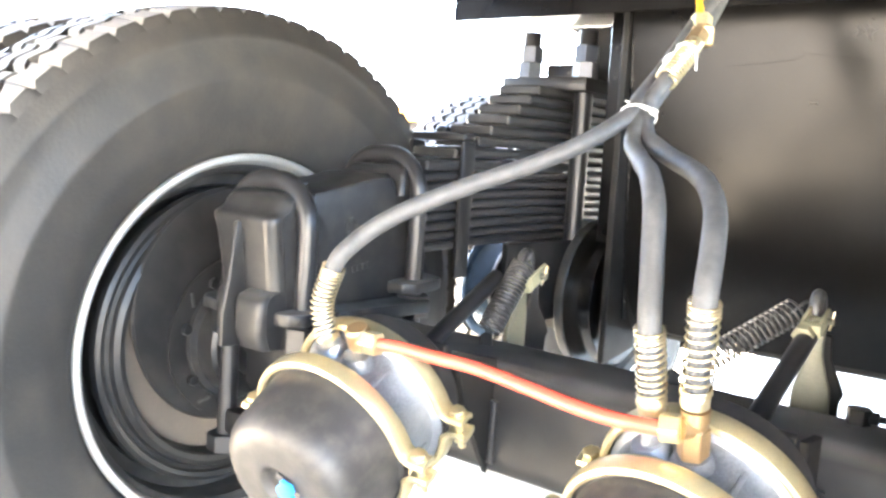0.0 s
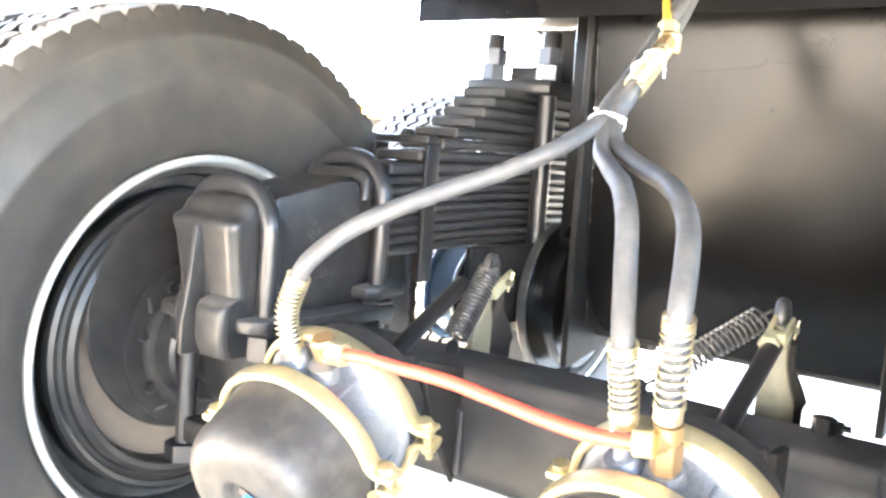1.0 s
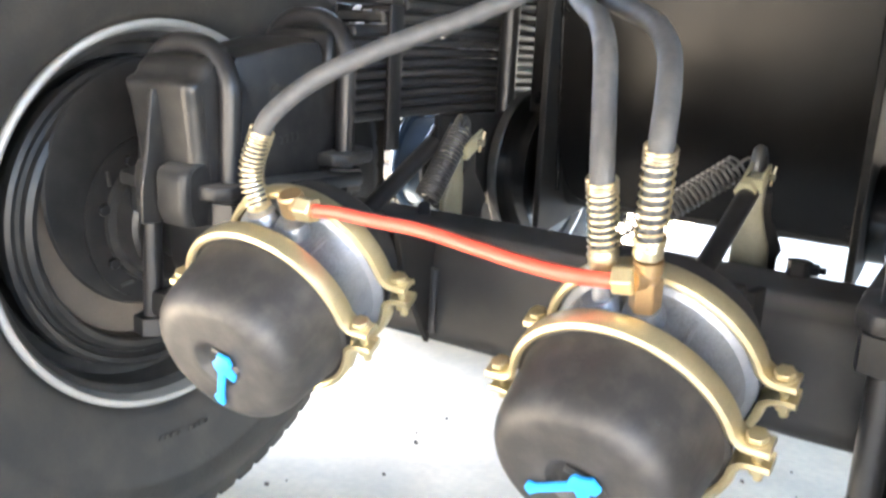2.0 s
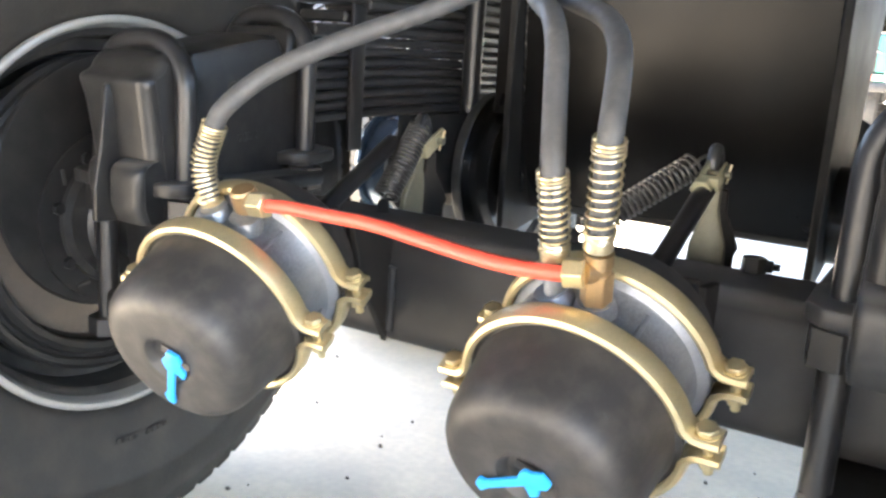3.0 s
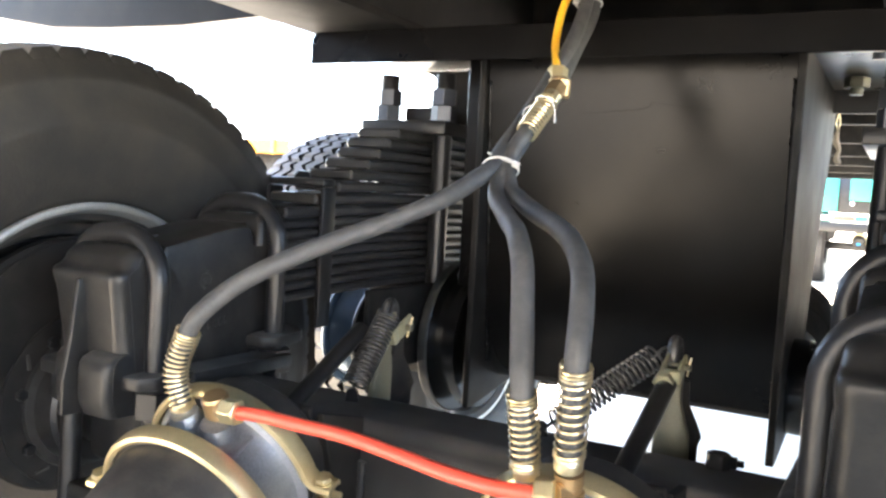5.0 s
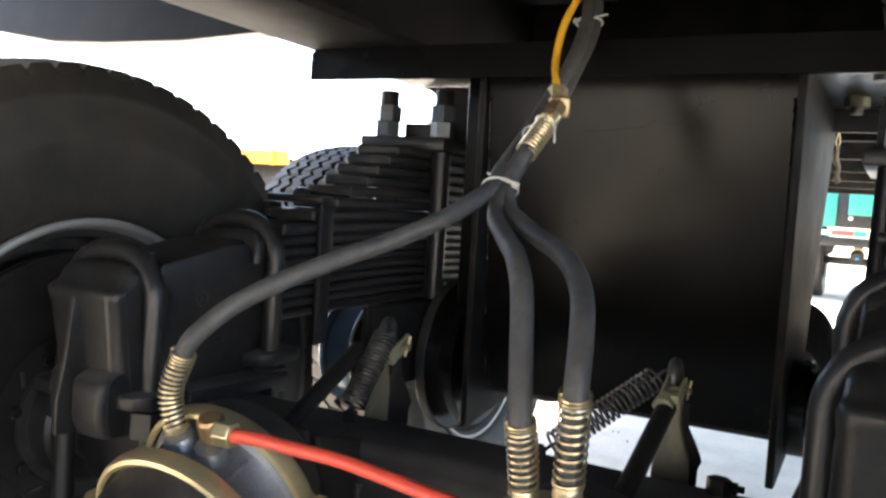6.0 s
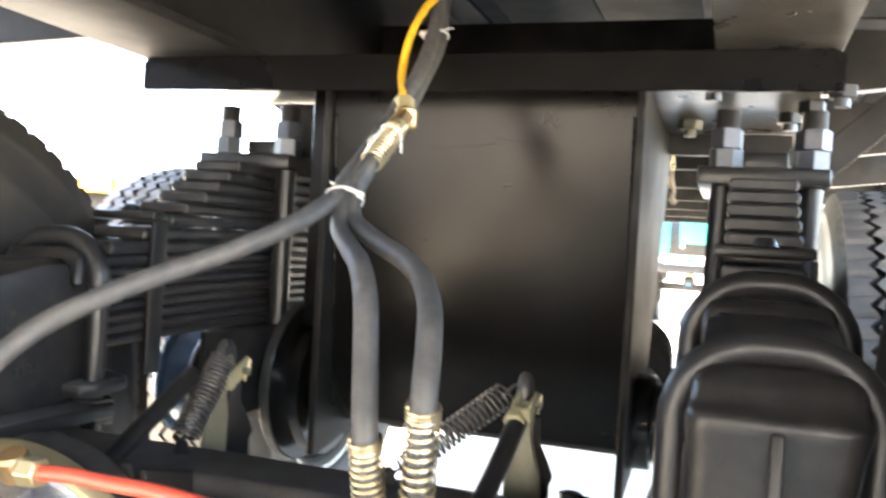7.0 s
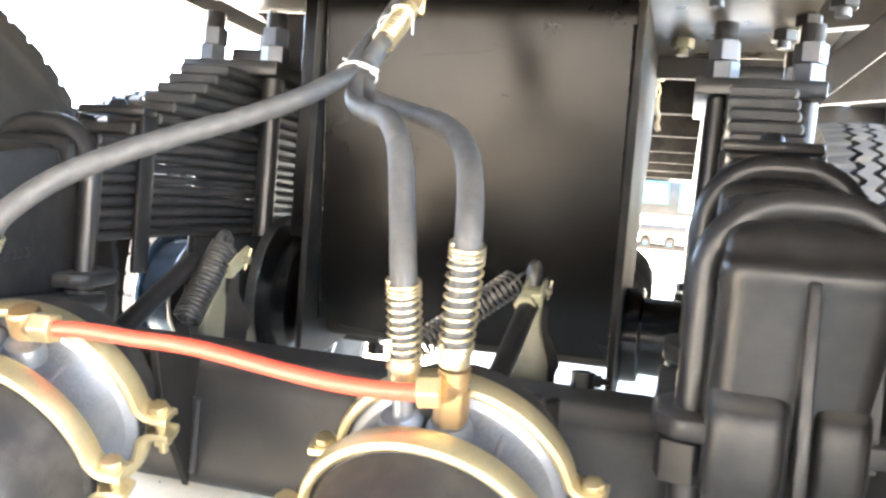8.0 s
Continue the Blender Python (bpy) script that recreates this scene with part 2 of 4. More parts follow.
def tube(points, radius, sides=12, bm=None, close=False):
    """A round bar along the points; radius: a number, or one for each point."""
    pts = [Vector(p) for p in points]
    own = bmesh.new()
    n = len(pts)
    side, rings = None, []
    for i, p in enumerate(pts):
        ahead = ((pts[(i + 1) % n] if close or i < n - 1 else p) - (pts[i - 1] if close or i else p)).normalized()
        side = ahead.orthogonal() if side is None else side - ahead * side.dot(ahead)
        side.normalize()
        up = ahead.cross(side)
        r = radius[i] if isinstance(radius, (list, tuple)) else radius
        rings.append([own.verts.new(p + r * (math.cos(a) * side + math.sin(a) * up)) for a in (2 * math.pi * k / sides for k in range(sides))])
    for i in range(n if close else n - 1):
        a, b = rings[i], rings[(i + 1) % n]
        for k in range(sides):
            own.faces.new((a[k], a[(k + 1) % sides], b[(k + 1) % sides], b[k]))
    if not close:
        own.faces.new(rings[0][::-1])
        own.faces.new(rings[-1])
    return join(bm, own) if bm is not None else own


def helix(line, radius, turns, wire, sides=6, bm=None, per=14):
    """A coil of wire round a line of points."""
    pts = [Vector(p) for p in line]
    gaps = [0.0]
    for a, b in zip(pts, pts[1:]):
        gaps.append(gaps[-1] + (b - a).length)
    out, side, last = [], None, None
    steps = int(turns * per)
    for k in range(steps + 1):
        s = gaps[-1] * k / steps
        i = min(max(j for j, g in enumerate(gaps) if g <= s + 1e-9), len(pts) - 2)
        f = (s - gaps[i]) / (gaps[i + 1] - gaps[i])
        at, ahead = pts[i].lerp(pts[i + 1], f), (pts[i + 1] - pts[i]).normalized()
        side = ahead.orthogonal() if side is None else side - ahead * side.dot(ahead)
        side.normalize()
        a = 2 * math.pi * turns * k / steps
        out.append(at + radius * (math.cos(a) * side + math.sin(a) * ahead.cross(side)))
    return tube(out, wire, sides, bm)


def hexagon(r, h, at=(0, 0, 0), turn=0.0, bevel=0.0009, bm=None, m=None):
    """A chamfered hexagon nut standing on at."""
    own = prism([(r * math.cos(radians(60 * k + turn)), r * math.sin(radians(60 * k + turn))) for k in range(6)], h, "z", h / 2, bevel, 1)
    own.transform((m or Matrix()) @ Matrix.Translation(at) if m is None else m @ Matrix.Translation(at))
    return join(bm, own) if bm is not None else own


def aim(a, b):
    """A pose at a whose z axis points to b."""
    a, b = Vector(a), Vector(b)
    return Matrix.Translation(a) @ (b - a).to_track_quat("Z", "Y").to_matrix().to_4x4()


# ---- ground ----
bm = bmesh.new()
bmesh.ops.create_grid(bm, x_segments=8, y_segments=8, size=400, matrix=Matrix.Translation((0, 0, 0.020)))
ground = solid("ground", bm, M_GROUND, "pale sunlit concrete yard under the trailer", "ground", kind="structure", smooth=False)

grit = bmesh.new()
rng = random.Random(5)
for k in range(140):
    r = rng.uniform(0.002, 0.007)
    m = pose(rng.uniform(-1.1, 1.0), rng.uniform(-0.7, 2.6), 0.020 + r * 0.3, rng.uniform(0, 360), rng.uniform(0, 360), 0)
    bmesh.ops.create_icosphere(grit, subdivisions=1, radius=r, matrix=m @ Matrix.Diagonal((1, 0.7, 0.6, 1)))
solid("grit", grit, M_DRUM, "scattered dark grit and crumbs on the concrete", "grit", kind="stuff")

# ---- plan numbers ----
SPRING_X = 0.440      # spring pack from the centre line
MID_Y = 0.65          # trunnion, between the axles at y = 0 and y = 1.3
AXLE_Z = 0.533
HALF = 0.067          # half the axle tube


# ---- axles ----
def axle_beam(y):
    r, c = HALF, 0.027
    outline = []
    for sx, sz, a0 in ((1, 1, 0), (-1, 1, 90), (-1, -1, 180), (1, -1, 270)):
        for k in range(5):
            a = radians(a0 + 22.5 * k)
            outline.append((sx * (r - c) + c * math.cos(a), sz * (r - c) + c * math.sin(a)))
    t = thing("axle", pose(0, y, AXLE_Z), "square black steel trailer axle tube, slightly dusty", "axle", "axles")
    part("beam", prism(outline, 1.06, "x"), M_AXLE, t)
    for s in (-1, 1):
        bm = lathe([(0.0, 0.53), (0.064, 0.53), (0.062, 0.58), (0.052, 0.60), (0.05, 0.80), (0.0, 0.80)], 32, m=pose(0, 0, 0, 0, 90 * s, 0))
        part("spindle", bm, M_CAST, t)
    return t


axle_beam(0.0)
axle_beam(2 * MID_Y)


# ---- wheels ----
def tyre_tread():
    """The tread band with zigzag grooves and notched shoulders; across: from the inner to the outer shoulder."""
    R, steps = 0.508, 432
    marks = [(-0.112, 0.484), (-0.105, R - 0.008), (-0.062, R - 0.002), (-0.060, R - 0.014), (-0.051, R - 0.014), (-0.049, R - 0.001),
             (-0.022, R), (-0.020, R - 0.014), (-0.011, R - 0.014), (-0.009, R), (0.018, R), (0.020, R - 0.014), (0.029, R - 0.014),
             (0.031, R), (0.056, R - 0.001), (0.058, R - 0.014), (0.067, R - 0.014), (0.069, R - 0.002), (0.105, R - 0.008), (0.112, 0.484)]
    own = bmesh.new()
    rings = []
    grooves = (2, 3, 4, 6, 7, 8, 10, 11, 12, 14, 15, 16)
    for k in range(steps):
        a = 2 * math.pi * k / steps
        zig = 0.009 * (1, 0.5, -0.3, -1, -0.5, 0.3)[k % 6]
        row = []
        for i, (x, r) in enumerate(marks):
            edge = i in (0, 1, len(marks) - 2, len(marks) - 1)
            cut = 0.008 if i in (1, len(marks) - 2) and k % 6 == 0 else 0.009 if not edge and (k + 3 * (i // 4)) % 12 == 0 else 0.0
            row.append(own.verts.new(((r - cut) * math.cos(a), (r - cut) * math.sin(a), x + (0 if edge else zig))))
        rings.append(row)
    for k in range(steps):
        one, two = rings[k], rings[(k + 1) % steps]
        for i in range(len(marks) - 1):
            f = own.faces.new((one[i], one[i + 1], two[i + 1], two[i]))
            # ribs take the pale tread rubber, grooves and outer edges the darker one
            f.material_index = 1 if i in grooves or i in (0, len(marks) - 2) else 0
    return own


def sidewall(s):
    prof = [(0.264, 0.078), (0.284, 0.088), (0.290, 0.095), (0.301, 0.107), (0.306, 0.1085), (0.309, 0.111), (0.345, 0.125), (0.392, 0.133), (0.396, 0.1345), (0.402, 0.1345), (0.406, 0.133),
            (0.430, 0.130), (0.452, 0.124), (0.455, 0.1255), (0.462, 0.1245), (0.466, 0.122), (0.479, 0.116), (0.485, 0.1125)]
    return lathe([(r, s * h) for r, h in prof], 112)


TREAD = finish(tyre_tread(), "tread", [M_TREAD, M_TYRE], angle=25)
WALL = [finish(sidewall(s), "sidewall", M_TYRE, angle=50) for s in (-1, 1)]
BARREL = finish(lathe([(0.270, -0.085), (0.260, -0.072), (0.254, -0.03), (0.236, -0.018), (0.228, 0.02), (0.240, 0.04), (0.260, 0.07), (0.270, 0.085)], 72), "barrel", M_BARREL)
EDGE = [finish(lathe([(0.2600, s * 0.062), (0.2715, s * 0.084), (0.275, s * 0.097), (0.278, s * 0.1015), (0.282, s * 0.103), (0.286, s * 0.1020), (0.288, s * 0.099), (0.2870, s * 0.093), (0.2855, s * 0.086)], 96), "rim_edge", M_RIMEDGE) for s in (-1, 1)]
DISC = finish(lathe([(0, 0.13), (0.085, 0.13), (0.09, 0.1), (0.10, 0.094), (0.16, 0.085), (0.20, 0.05), (0.226, 0.01), (0.236, 0.006)], 64), "wheel_disc", M_RIM)
DRUM = finish(lathe([(0.189, 0.04), (0.190, -0.006), (0.194, -0.012), (0.202, -0.014), (0.210, -0.010), (0.213, -0.003), (0.219, -0.001), (0.222, -0.006), (0.229, -0.009), (0.235, -0.005), (0.236, 0.008), (0.230, 0.013), (0.2, 0.02), (0.198, 0.11), (0.14, 0.14), (0.06, 0.15)], 64), "brake_drum", M_RIM)


MARK = finish(box((0.019, 0.007, 0.0022), bevel=0.0008, segs=1), "raised_mark", M_TYRE)


def dual_wheel(side, y):
    """side -1: left, 1: right. The local z axis points outwards along the axle."""
    t = thing("dual_wheel", pose(side * 0.703, y - 0.005, 0.528, 0, 90 * side, 0), "pair of black truck tyres on steel rims, dusty tread", "wheel", "dual wheels")
    for n, off in enumerate((0.0, 0.31)):
        at = Matrix.Translation((0, 0, off))
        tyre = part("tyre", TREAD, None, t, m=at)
        for w in WALL:
            part("sidewall", w, None, tyre)
        rim = part("rim", BARREL, None, t, "black painted steel rim", m=at @ (pose(0, 0, 0, 180, 0, 0) if n else Matrix()))
        for e in EDGE:
            part("rim_edge", e, None, rim, "bare shiny steel rim edge")
        part("wheel_disc", DISC, None, rim)
        if n == 0:
            # worn moulded characters near the bead
            for k in range(9):
                if k != 4:
                    part("raised_mark", MARK, None, tyre, m=pose(0, 0, 0, 0, 0, (180 if side < 0 else 0) + 1.9 * (k - 4)) @ pose(0.337, 0, -0.1222, 0, -21, 0))
    drum = part("brake_drum", DRUM, None, t, "dusty black cast brake drum", m=Matrix.Translation((0, 0, -0.055)))
    part("brake_shoe", lathe([(0.05, 0.025), (0.12, 0.025), (0.125, 0.018), (0.186, 0.018), (0.188, 0.0)], 56), M_DRUM, drum, "rusty tan brake shoe face")
    bm = lathe([(0.06, 0.0), (0.125, 0.0), (0.128, -0.004), (0.128, -0.008), (0.12, -0.01), (0.06, -0.012)], 48)
    shield = part("dust_shield", bm, M_RIM, t, "black pressed dust shield with slots", m=Matrix.Translation((0, 0, -0.068)))
    bm = lathe([(0.05, 0.0), (0.180, 0.0), (0.185, -0.003), (0.182, -0.007), (0.170, -0.009), (0.05, -0.006)], 72)
    part("backing_plate", bm, M_RIM, shield, "black backing plate that leaves a crescent of the shoe bare", m=pose(-side * 0.050, 0, 0.006))
    for k in range(8):
        a = radians(45 * k + 12)
        part("bolt", hexagon(0.009, 0.008, bm=None), M_RIM, shield, m=pose(0.105 * math.cos(a), 0.105 * math.sin(a), -0.011, 180, 0, 0))
    for k in range(4):
        a = radians(90 * k + 35)
        part("slot", box((0.022, 0.005, 0.003), bevel=0.0008), M_COIL, shield, m=pose(0.112 * math.cos(a), 0.112 * math.sin(a), -0.0115, 0, 0, 90 * k + 80))
    collar = lathe([(0.05, -0.050), (0.080, -0.050), (0.086, -0.045), (0.088, -0.014), (0.098, -0.010), (0.100, -0.006), (0.100, 0.006)], 48)
    part("hub_collar", collar, M_CAST, t, m=Matrix.Translation((0, 0, -0.075)))
    return t


for s in (-1, 1):
    for y in (0.0, 2 * MID_Y):
        dual_wheel(s, y)


# ---- leaf springs ----
def leaf_mesh(near, far, z, width, thick):
    """One leaf, bowed a little; its two ends at near and far from the middle."""
    bm = bmesh.new()
    n, rows = 14, []
    w, t, c = width / 2, thick, 0.0035
    for k in range(n + 1):
        y = near + (far - near) * k / n
        d = -0.05 * y * y
        ring = [(-w, t * 0.3), (-w + c, 0), (w - c, 0), (w, t * 0.3), (w, t * 0.7), (w - c, t), (-w + c, t), (-w, t * 0.7)]
        rows.append([bm.verts.new((a, y, z + d + b)) for a, b in ring])
    # bevelled end faces
    for end, way in ((0, -1), (-1, 1)):
        mid = sum((v.co for v in rows[end]), Vector()) / 8
        tip = [bm.verts.new((mid.x + (v.co.x - mid.x) * 0.94, v.co.y + way * 0.003, mid.z + (v.co.z - mid.z) * 0.62)) for v in rows[end]]
        rows.insert(0 if end == 0 else len(rows), tip)
    for p, q in zip(rows, rows[1:]):
        for i in range(8):
            bm.faces.new((p[i], p[(i + 1) % 8], q[(i + 1) % 8], q[i]))
    bm.faces.new(rows[0])
    bm.faces.new(rows[-1][::-1])
    return bm


ENDS = [0.60] * 8 + [0.49, 0.42, 0.36, 0.325, 0.277, 0.245, 0.215, 0.185]      # the upper eight are thicker
LEAF_T, LEAF_W, PACK_Z = 0.0158, 0.094, 0.693


def leaf_spring(side):
    t = thing("leaf_spring", pose(side * SPRING_X - 0.006, MID_Y, 0), "stack of black steel spring leaves with stepped ends", "leaf spring", "leaf springs")
    for i, e in enumerate(ENDS):
        thick = LEAF_T if i < 8 else 0.0196
        part("leaf", leaf_mesh(-e, e, PACK_Z + min(i, 8) * LEAF_T + max(i - 8, 0) * thick, LEAF_W - 0.002 * (i % 2), thick - 0.0022), M_LEAF, t)
    for s in (-1, 1):
        # rebound clip: strap over the pack with a bolt through the top
        z0, z1 = PACK_Z - 0.056, PACK_Z + 11 * LEAF_T - 0.009
        clip = part("clip", box((0.112, 0.034, 0.014), (0, s * 0.40, z1 + 0.007), 0.005), M_PAINT, t)
        for q in (-1, 1):
            part("strap", box((0.007, 0.034, z1 - z0), (q * 0.0535, s * 0.40, (z0 + z1) / 2), 0.002), M_PAINT, clip)
        part("bolt", lathe([(0, 0.012), (0.009, 0.0105), (0.013, 0.005), (0.014, 0)], 20, m=Matrix.Translation((0, s * 0.40, z1 + 0.0138))), M_PAINT, clip)
    # seat under the pack and pad on top of it
    part("pad", box((0.186, 0.30, 0.026), (0, 0.043, 0.984), 0.003), M_PAINT, t, "thick black top plate")
    part("spacer", box((0.075, 0.16, 0.03), (0, 0.043, 1.014), 0.003), M_PAINT, t)
    part("seat", prism([(-0.115, 0.69), (0.115, 0.69), (0.10, 0.655), (0.07, 0.60), (-0.07, 0.60), (-0.10, 0.655)], 0.13, "x", -side * 0.01, 0.008), M_SIDE, t)
    hub = lathe([(0.05, -0.075), (0.060, -0.075), (0.064, -0.07), (0.064, 0.07), (0.05, 0.085), (0.05, 0.14)], 40, m=pose(0, 0, 0.565, 0, 90 * side, 0))
    hub = part("trunnion_hub", hub, M_SIDE, t, "round black trunnion hub")
    # the cap's blue is reflected sky, put into the colour
    part("hub_cap", lathe([(0.05, 0.0905), (0.0985, 0.0905), (0.100, 0.094), (0.100, 0.145), (0.110, 0.147), (0.114, 0.152), (0.110, 0.157), (0.0, 0.160)], 64, m=pose(0, 0, 0.568, 0, 90 * side, 0)), M_CHROME, hub, "glossy dark hub cap with the sky's blue reflection put into its colour")
    part("end_cover", lathe([(0.0, 0.0845), (0.0975, 0.0850), (0.0975, 0.0900), (0.0, 0.0900)], 64, m=pose(0, 0, 0.568, 0, 90 * side, 0)), M_SIDE, hub)
    part("cap_ring", lathe([(0.099, 0.087), (0.102, 0.0875), (0.1032, 0.090), (0.102, 0.0925), (0.099, 0.093)], 64, m=pose(0, 0, 0.568, 0, 90 * side, 0)), M_RIMEDGE, hub, "bare shiny ring")
    if side < 0:
        part("seat_plate", prism([(-0.30, 0.692), (0.02, 0.692), (0.02, 0.545), (-0.24, 0.545), (-0.30, 0.58)], 0.012, "x", 0.072, 0.002, 1), M_SIDE, t, "dark hanger plate under the spring")
    for y in (-0.058, 0.145):
        for q in (-1, 1):
            top = q * 0.062 + (0.008 if side > 0 else 0.0)
            rod = part("u_bolt_rod", tube([(q * 0.066, y, 0.52), (top, y, 1.088)], 0.0180, 20), M_UBOLT, t)
            part("thread", helix([(top, y, 1.057), (top, y, 1.086)], 0.0178, 8, 0.0014, 5), M_UBOLT, rod)
            for k in range(2):
                part("nut", hexagon(0.0250, 0.0305, (top, y, 0.997 + 0.0315 * k), 12 + 25 * k + 17 * q), M_NUT, rod, "blue-grey zinc-plated hexagon nut")
    return t


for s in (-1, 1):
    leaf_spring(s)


# ---- axle saddles that clamp spring and axle ----
def arch(half, low, high, radius, y, n=8):
    """The line of a U-bolt in the plane y, legs down to low."""
    pts = [(-half, y, low), (-half, y, (low + high) / 2)]
    for k in range(n + 1):
        a = radians(180 - 90 * k / n)
        pts.append((-half + radius + radius * math.cos(a), y, high - radius + radius * math.sin(a)))
    for k in range(n + 1):
        a = radians(90 - 90 * k / n)
        pts.append((half - radius + radius * math.cos(a), y, high - radius + radius * math.sin(a)))
    return pts + [(half, y, (low + high) / 2), (half, y, low)]


def cross_slab(stations):
    """A casting lofted along y: stations of (y, low, high, half width at the foot, half width at the top, crown)."""
    bm = bmesh.new()
    rings = []
    for y, lo, hi, w0, w1, crown in stations:
        w0, w1 = 0.885 * w0, 0.885 * w1
        ring = [(-w0, lo), (w0, lo), (w0, lo + 0.4 * (hi - lo)), (w1, hi - 0.014), (w1 * 0.95, hi - 0.005)]
        for k in range(1, 6):
            f = k / 6
            ring.append((w1 * 0.9 * (1 - 2 * f), hi + crown * math.sin(math.pi * f)))
        ring += [(-w1 * 0.95, hi - 0.005), (-w1, hi - 0.014), (-w0, lo + 0.4 * (hi - lo))]
        rings.append([bm.verts.new((a, y, b)) for a, b in ring])
    n = len(rings[0])
    for p, q in zip(rings, rings[1:]):
        for i in range(n):
            bm.faces.new((p[i], p[(i + 1) % n], q[(i + 1) % n], q[i]))
    bm.faces.new(rings[0])
    bm.faces.new(rings[-1][::-1])
    return bm


def upright(stations, corner=0.014, lean=0.0):
    """A casting lofted along z: stations of (z, front, back, half width in front, half width behind), its front corners rounded; lean: shift to one side at the foot."""
    bm = bmesh.new()
    rings = []
    for z, y0, y1, w0, w1 in stations:
        w0, w1 = 0.96 * w0, 0.87 * w1
        ring = [(-w1, y1), (-w0 - 0.001, y0 + corner)]
        for k in range(5):
            a = radians(180 + 22.5 * k)
            ring.append((-w0 + corner + corner * math.cos(a), y0 + corner + corner * math.sin(a)))
        ring += [(-a, b) for a, b in ring[::-1]]
        off = lean * max(0.0, (0.735 - z) / 0.163)
        rings.append([bm.verts.new((a + off, b, z)) for a, b in ring])
    n = len(rings[0])
    for p, q in zip(rings, rings[1:]):
        for i in range(n):
            bm.faces.new((p[i], p[(i + 1) % n], q[(i + 1) % n], q[i]))
    bm.faces.new(rings[0])
    bm.faces.new(rings[-1][::-1])
    return bm


def axle_saddle(m, inner):
    t = thing("axle_saddle", m, "black cast saddle with two thick U-bolts clamping spring to axle", "axle saddle", "axle saddles")
    # block between the two U-bolts, its flat top rising towards the spring
    mid = cross_slab([(-0.150, 0.60, 0.735, 0.060, 0.056, 0.0), (-0.100, 0.60, 0.745, 0.066, 0.058, 0.0), (-0.094, 0.602, 0.768, 0.0675, 0.0655, 0.001), (-0.090, 0.602, 0.7755, 0.068, 0.066, 0.002),
                      (0.020, 0.602, 0.798, 0.068, 0.066, 0.002), (0.058, 0.602, 0.800, 0.068, 0.066, 0.002), (0.066, 0.602, 0.792, 0.068, 0.064, 0.001), (0.070, 0.602, 0.780, 0.064, 0.058, 0.0), (0.13, 0.62, 0.780, 0.062, 0.056, 0.0)])
    part("body", finish(mid, "body", M_CAST, angle=24), None, t)
    # front block under a rounded cap
    front = upright([(0.572, -0.150, -0.07, 0.0560, 0.080), (0.60, -0.152, -0.07, 0.0570, 0.078), (0.66, -0.158, -0.07, 0.0595, 0.075), (0.715, -0.1645, -0.07, 0.0620, 0.071), (0.726, -0.1668, -0.072, 0.0640, 0.068),
                     (0.733, -0.1685, -0.075, 0.0645, 0.068), (0.738, -0.1680, -0.078, 0.0645, 0.068), (0.7415, -0.1650, -0.080, 0.0638, 0.068), (0.745, -0.158, -0.082, 0.063, 0.067), (0.749, -0.1535, -0.083, 0.0628, 0.067),
                     (0.757, -0.150, -0.084, 0.0622, 0.066), (0.765, -0.144, -0.086, 0.059, 0.062), (0.7705, -0.135, -0.09, 0.052, 0.055), (0.773, -0.124, -0.095, 0.042, 0.044)], 0.017, 0.011 * inner)
    part("front_block", finish(front, "front_block", M_CAST, angle=40), None, t)
    # hump under the far U-bolt
    hump = upright([(0.77, 0.072, 0.128, 0.064, 0.064), (0.800, 0.074, 0.127, 0.063, 0.063), (0.809, 0.077, 0.124, 0.058, 0.058), (0.814, 0.083, 0.118, 0.048, 0.048)], 0.006)
    part("hump", finish(hump, "hump", M_CAST, angle=40), None, t)
    part("rib", prism([(-0.140, 0.734), (-0.1735, 0.731), (-0.181, 0.660), (-0.190, 0.612), (-0.190, 0.570), (-0.110, 0.568)], 0.009, "x", 0, 0.0025), M_CAST, t)
    for q in (-1, 1):
        k, back = (1.0, 0.0) if q == inner else (0.72, 0.013)
        lobe = upright([(z, y + back, -0.10, w * k, w * k + 0.002) for z, y, w in ((0.572, -0.170, 0.0265), (0.585, -0.176, 0.0272), (0.594, -0.1785, 0.0276), (0.624, -0.1790, 0.0280), (0.634, -0.1780, 0.0277), (0.640, -0.174, 0.0270), (0.644, -0.166, 0.0260), (0.648, -0.150, 0.025))], 0.010)
        part("boss", finish(lobe, "boss", M_FLANGE, angle=50), None, t, m=pose(q * (0.0080 + 0.0280 * k), 0, 0))
    # base flange on the beam, lower clamp and ears for the rods
    part("base_flange", box((0.205, 0.19, 0.020), (0, 0.015, 0.612), 0.005), M_FLANGE, t)
    part("lower_clamp", box((0.150, 0.250, 0.035), (inner * 0.011, -0.003, 0.445), 0.006), M_CAST, t)
    for y, z in ((-0.112, 0.616), (0.103, 0.641)):
        for q in (-1, 1):
            ear = prism([(0.045, -0.048), (0.086, -0.042), (0.100, -0.026), (0.100, 0.026), (0.090, 0.040), (0.045, 0.052)], 0.017, "z", 0, 0.004, 2)
            ear.transform(Matrix.Diagonal((q, 1, 1, 1)))
            part("ear", ear, M_FLANGE, t, m=pose(0, y, z, 4, 0, 0))
    for y, top in ((-0.115, 0.798), (0.10, 0.843)):
        u = part("u_bolt", tube(arch(0.0725, 0.40, top - 0.0132, 0.060, y), 0.0132, 20), M_UBOLT, t, "thick black painted U-bolt")
        for q in (-1, 1):
            part("nut", hexagon(0.026, 0.032, (q * 0.0735, y, 0.568 if y < 0 else 0.594), 20 * q), M_UBOLT, u)
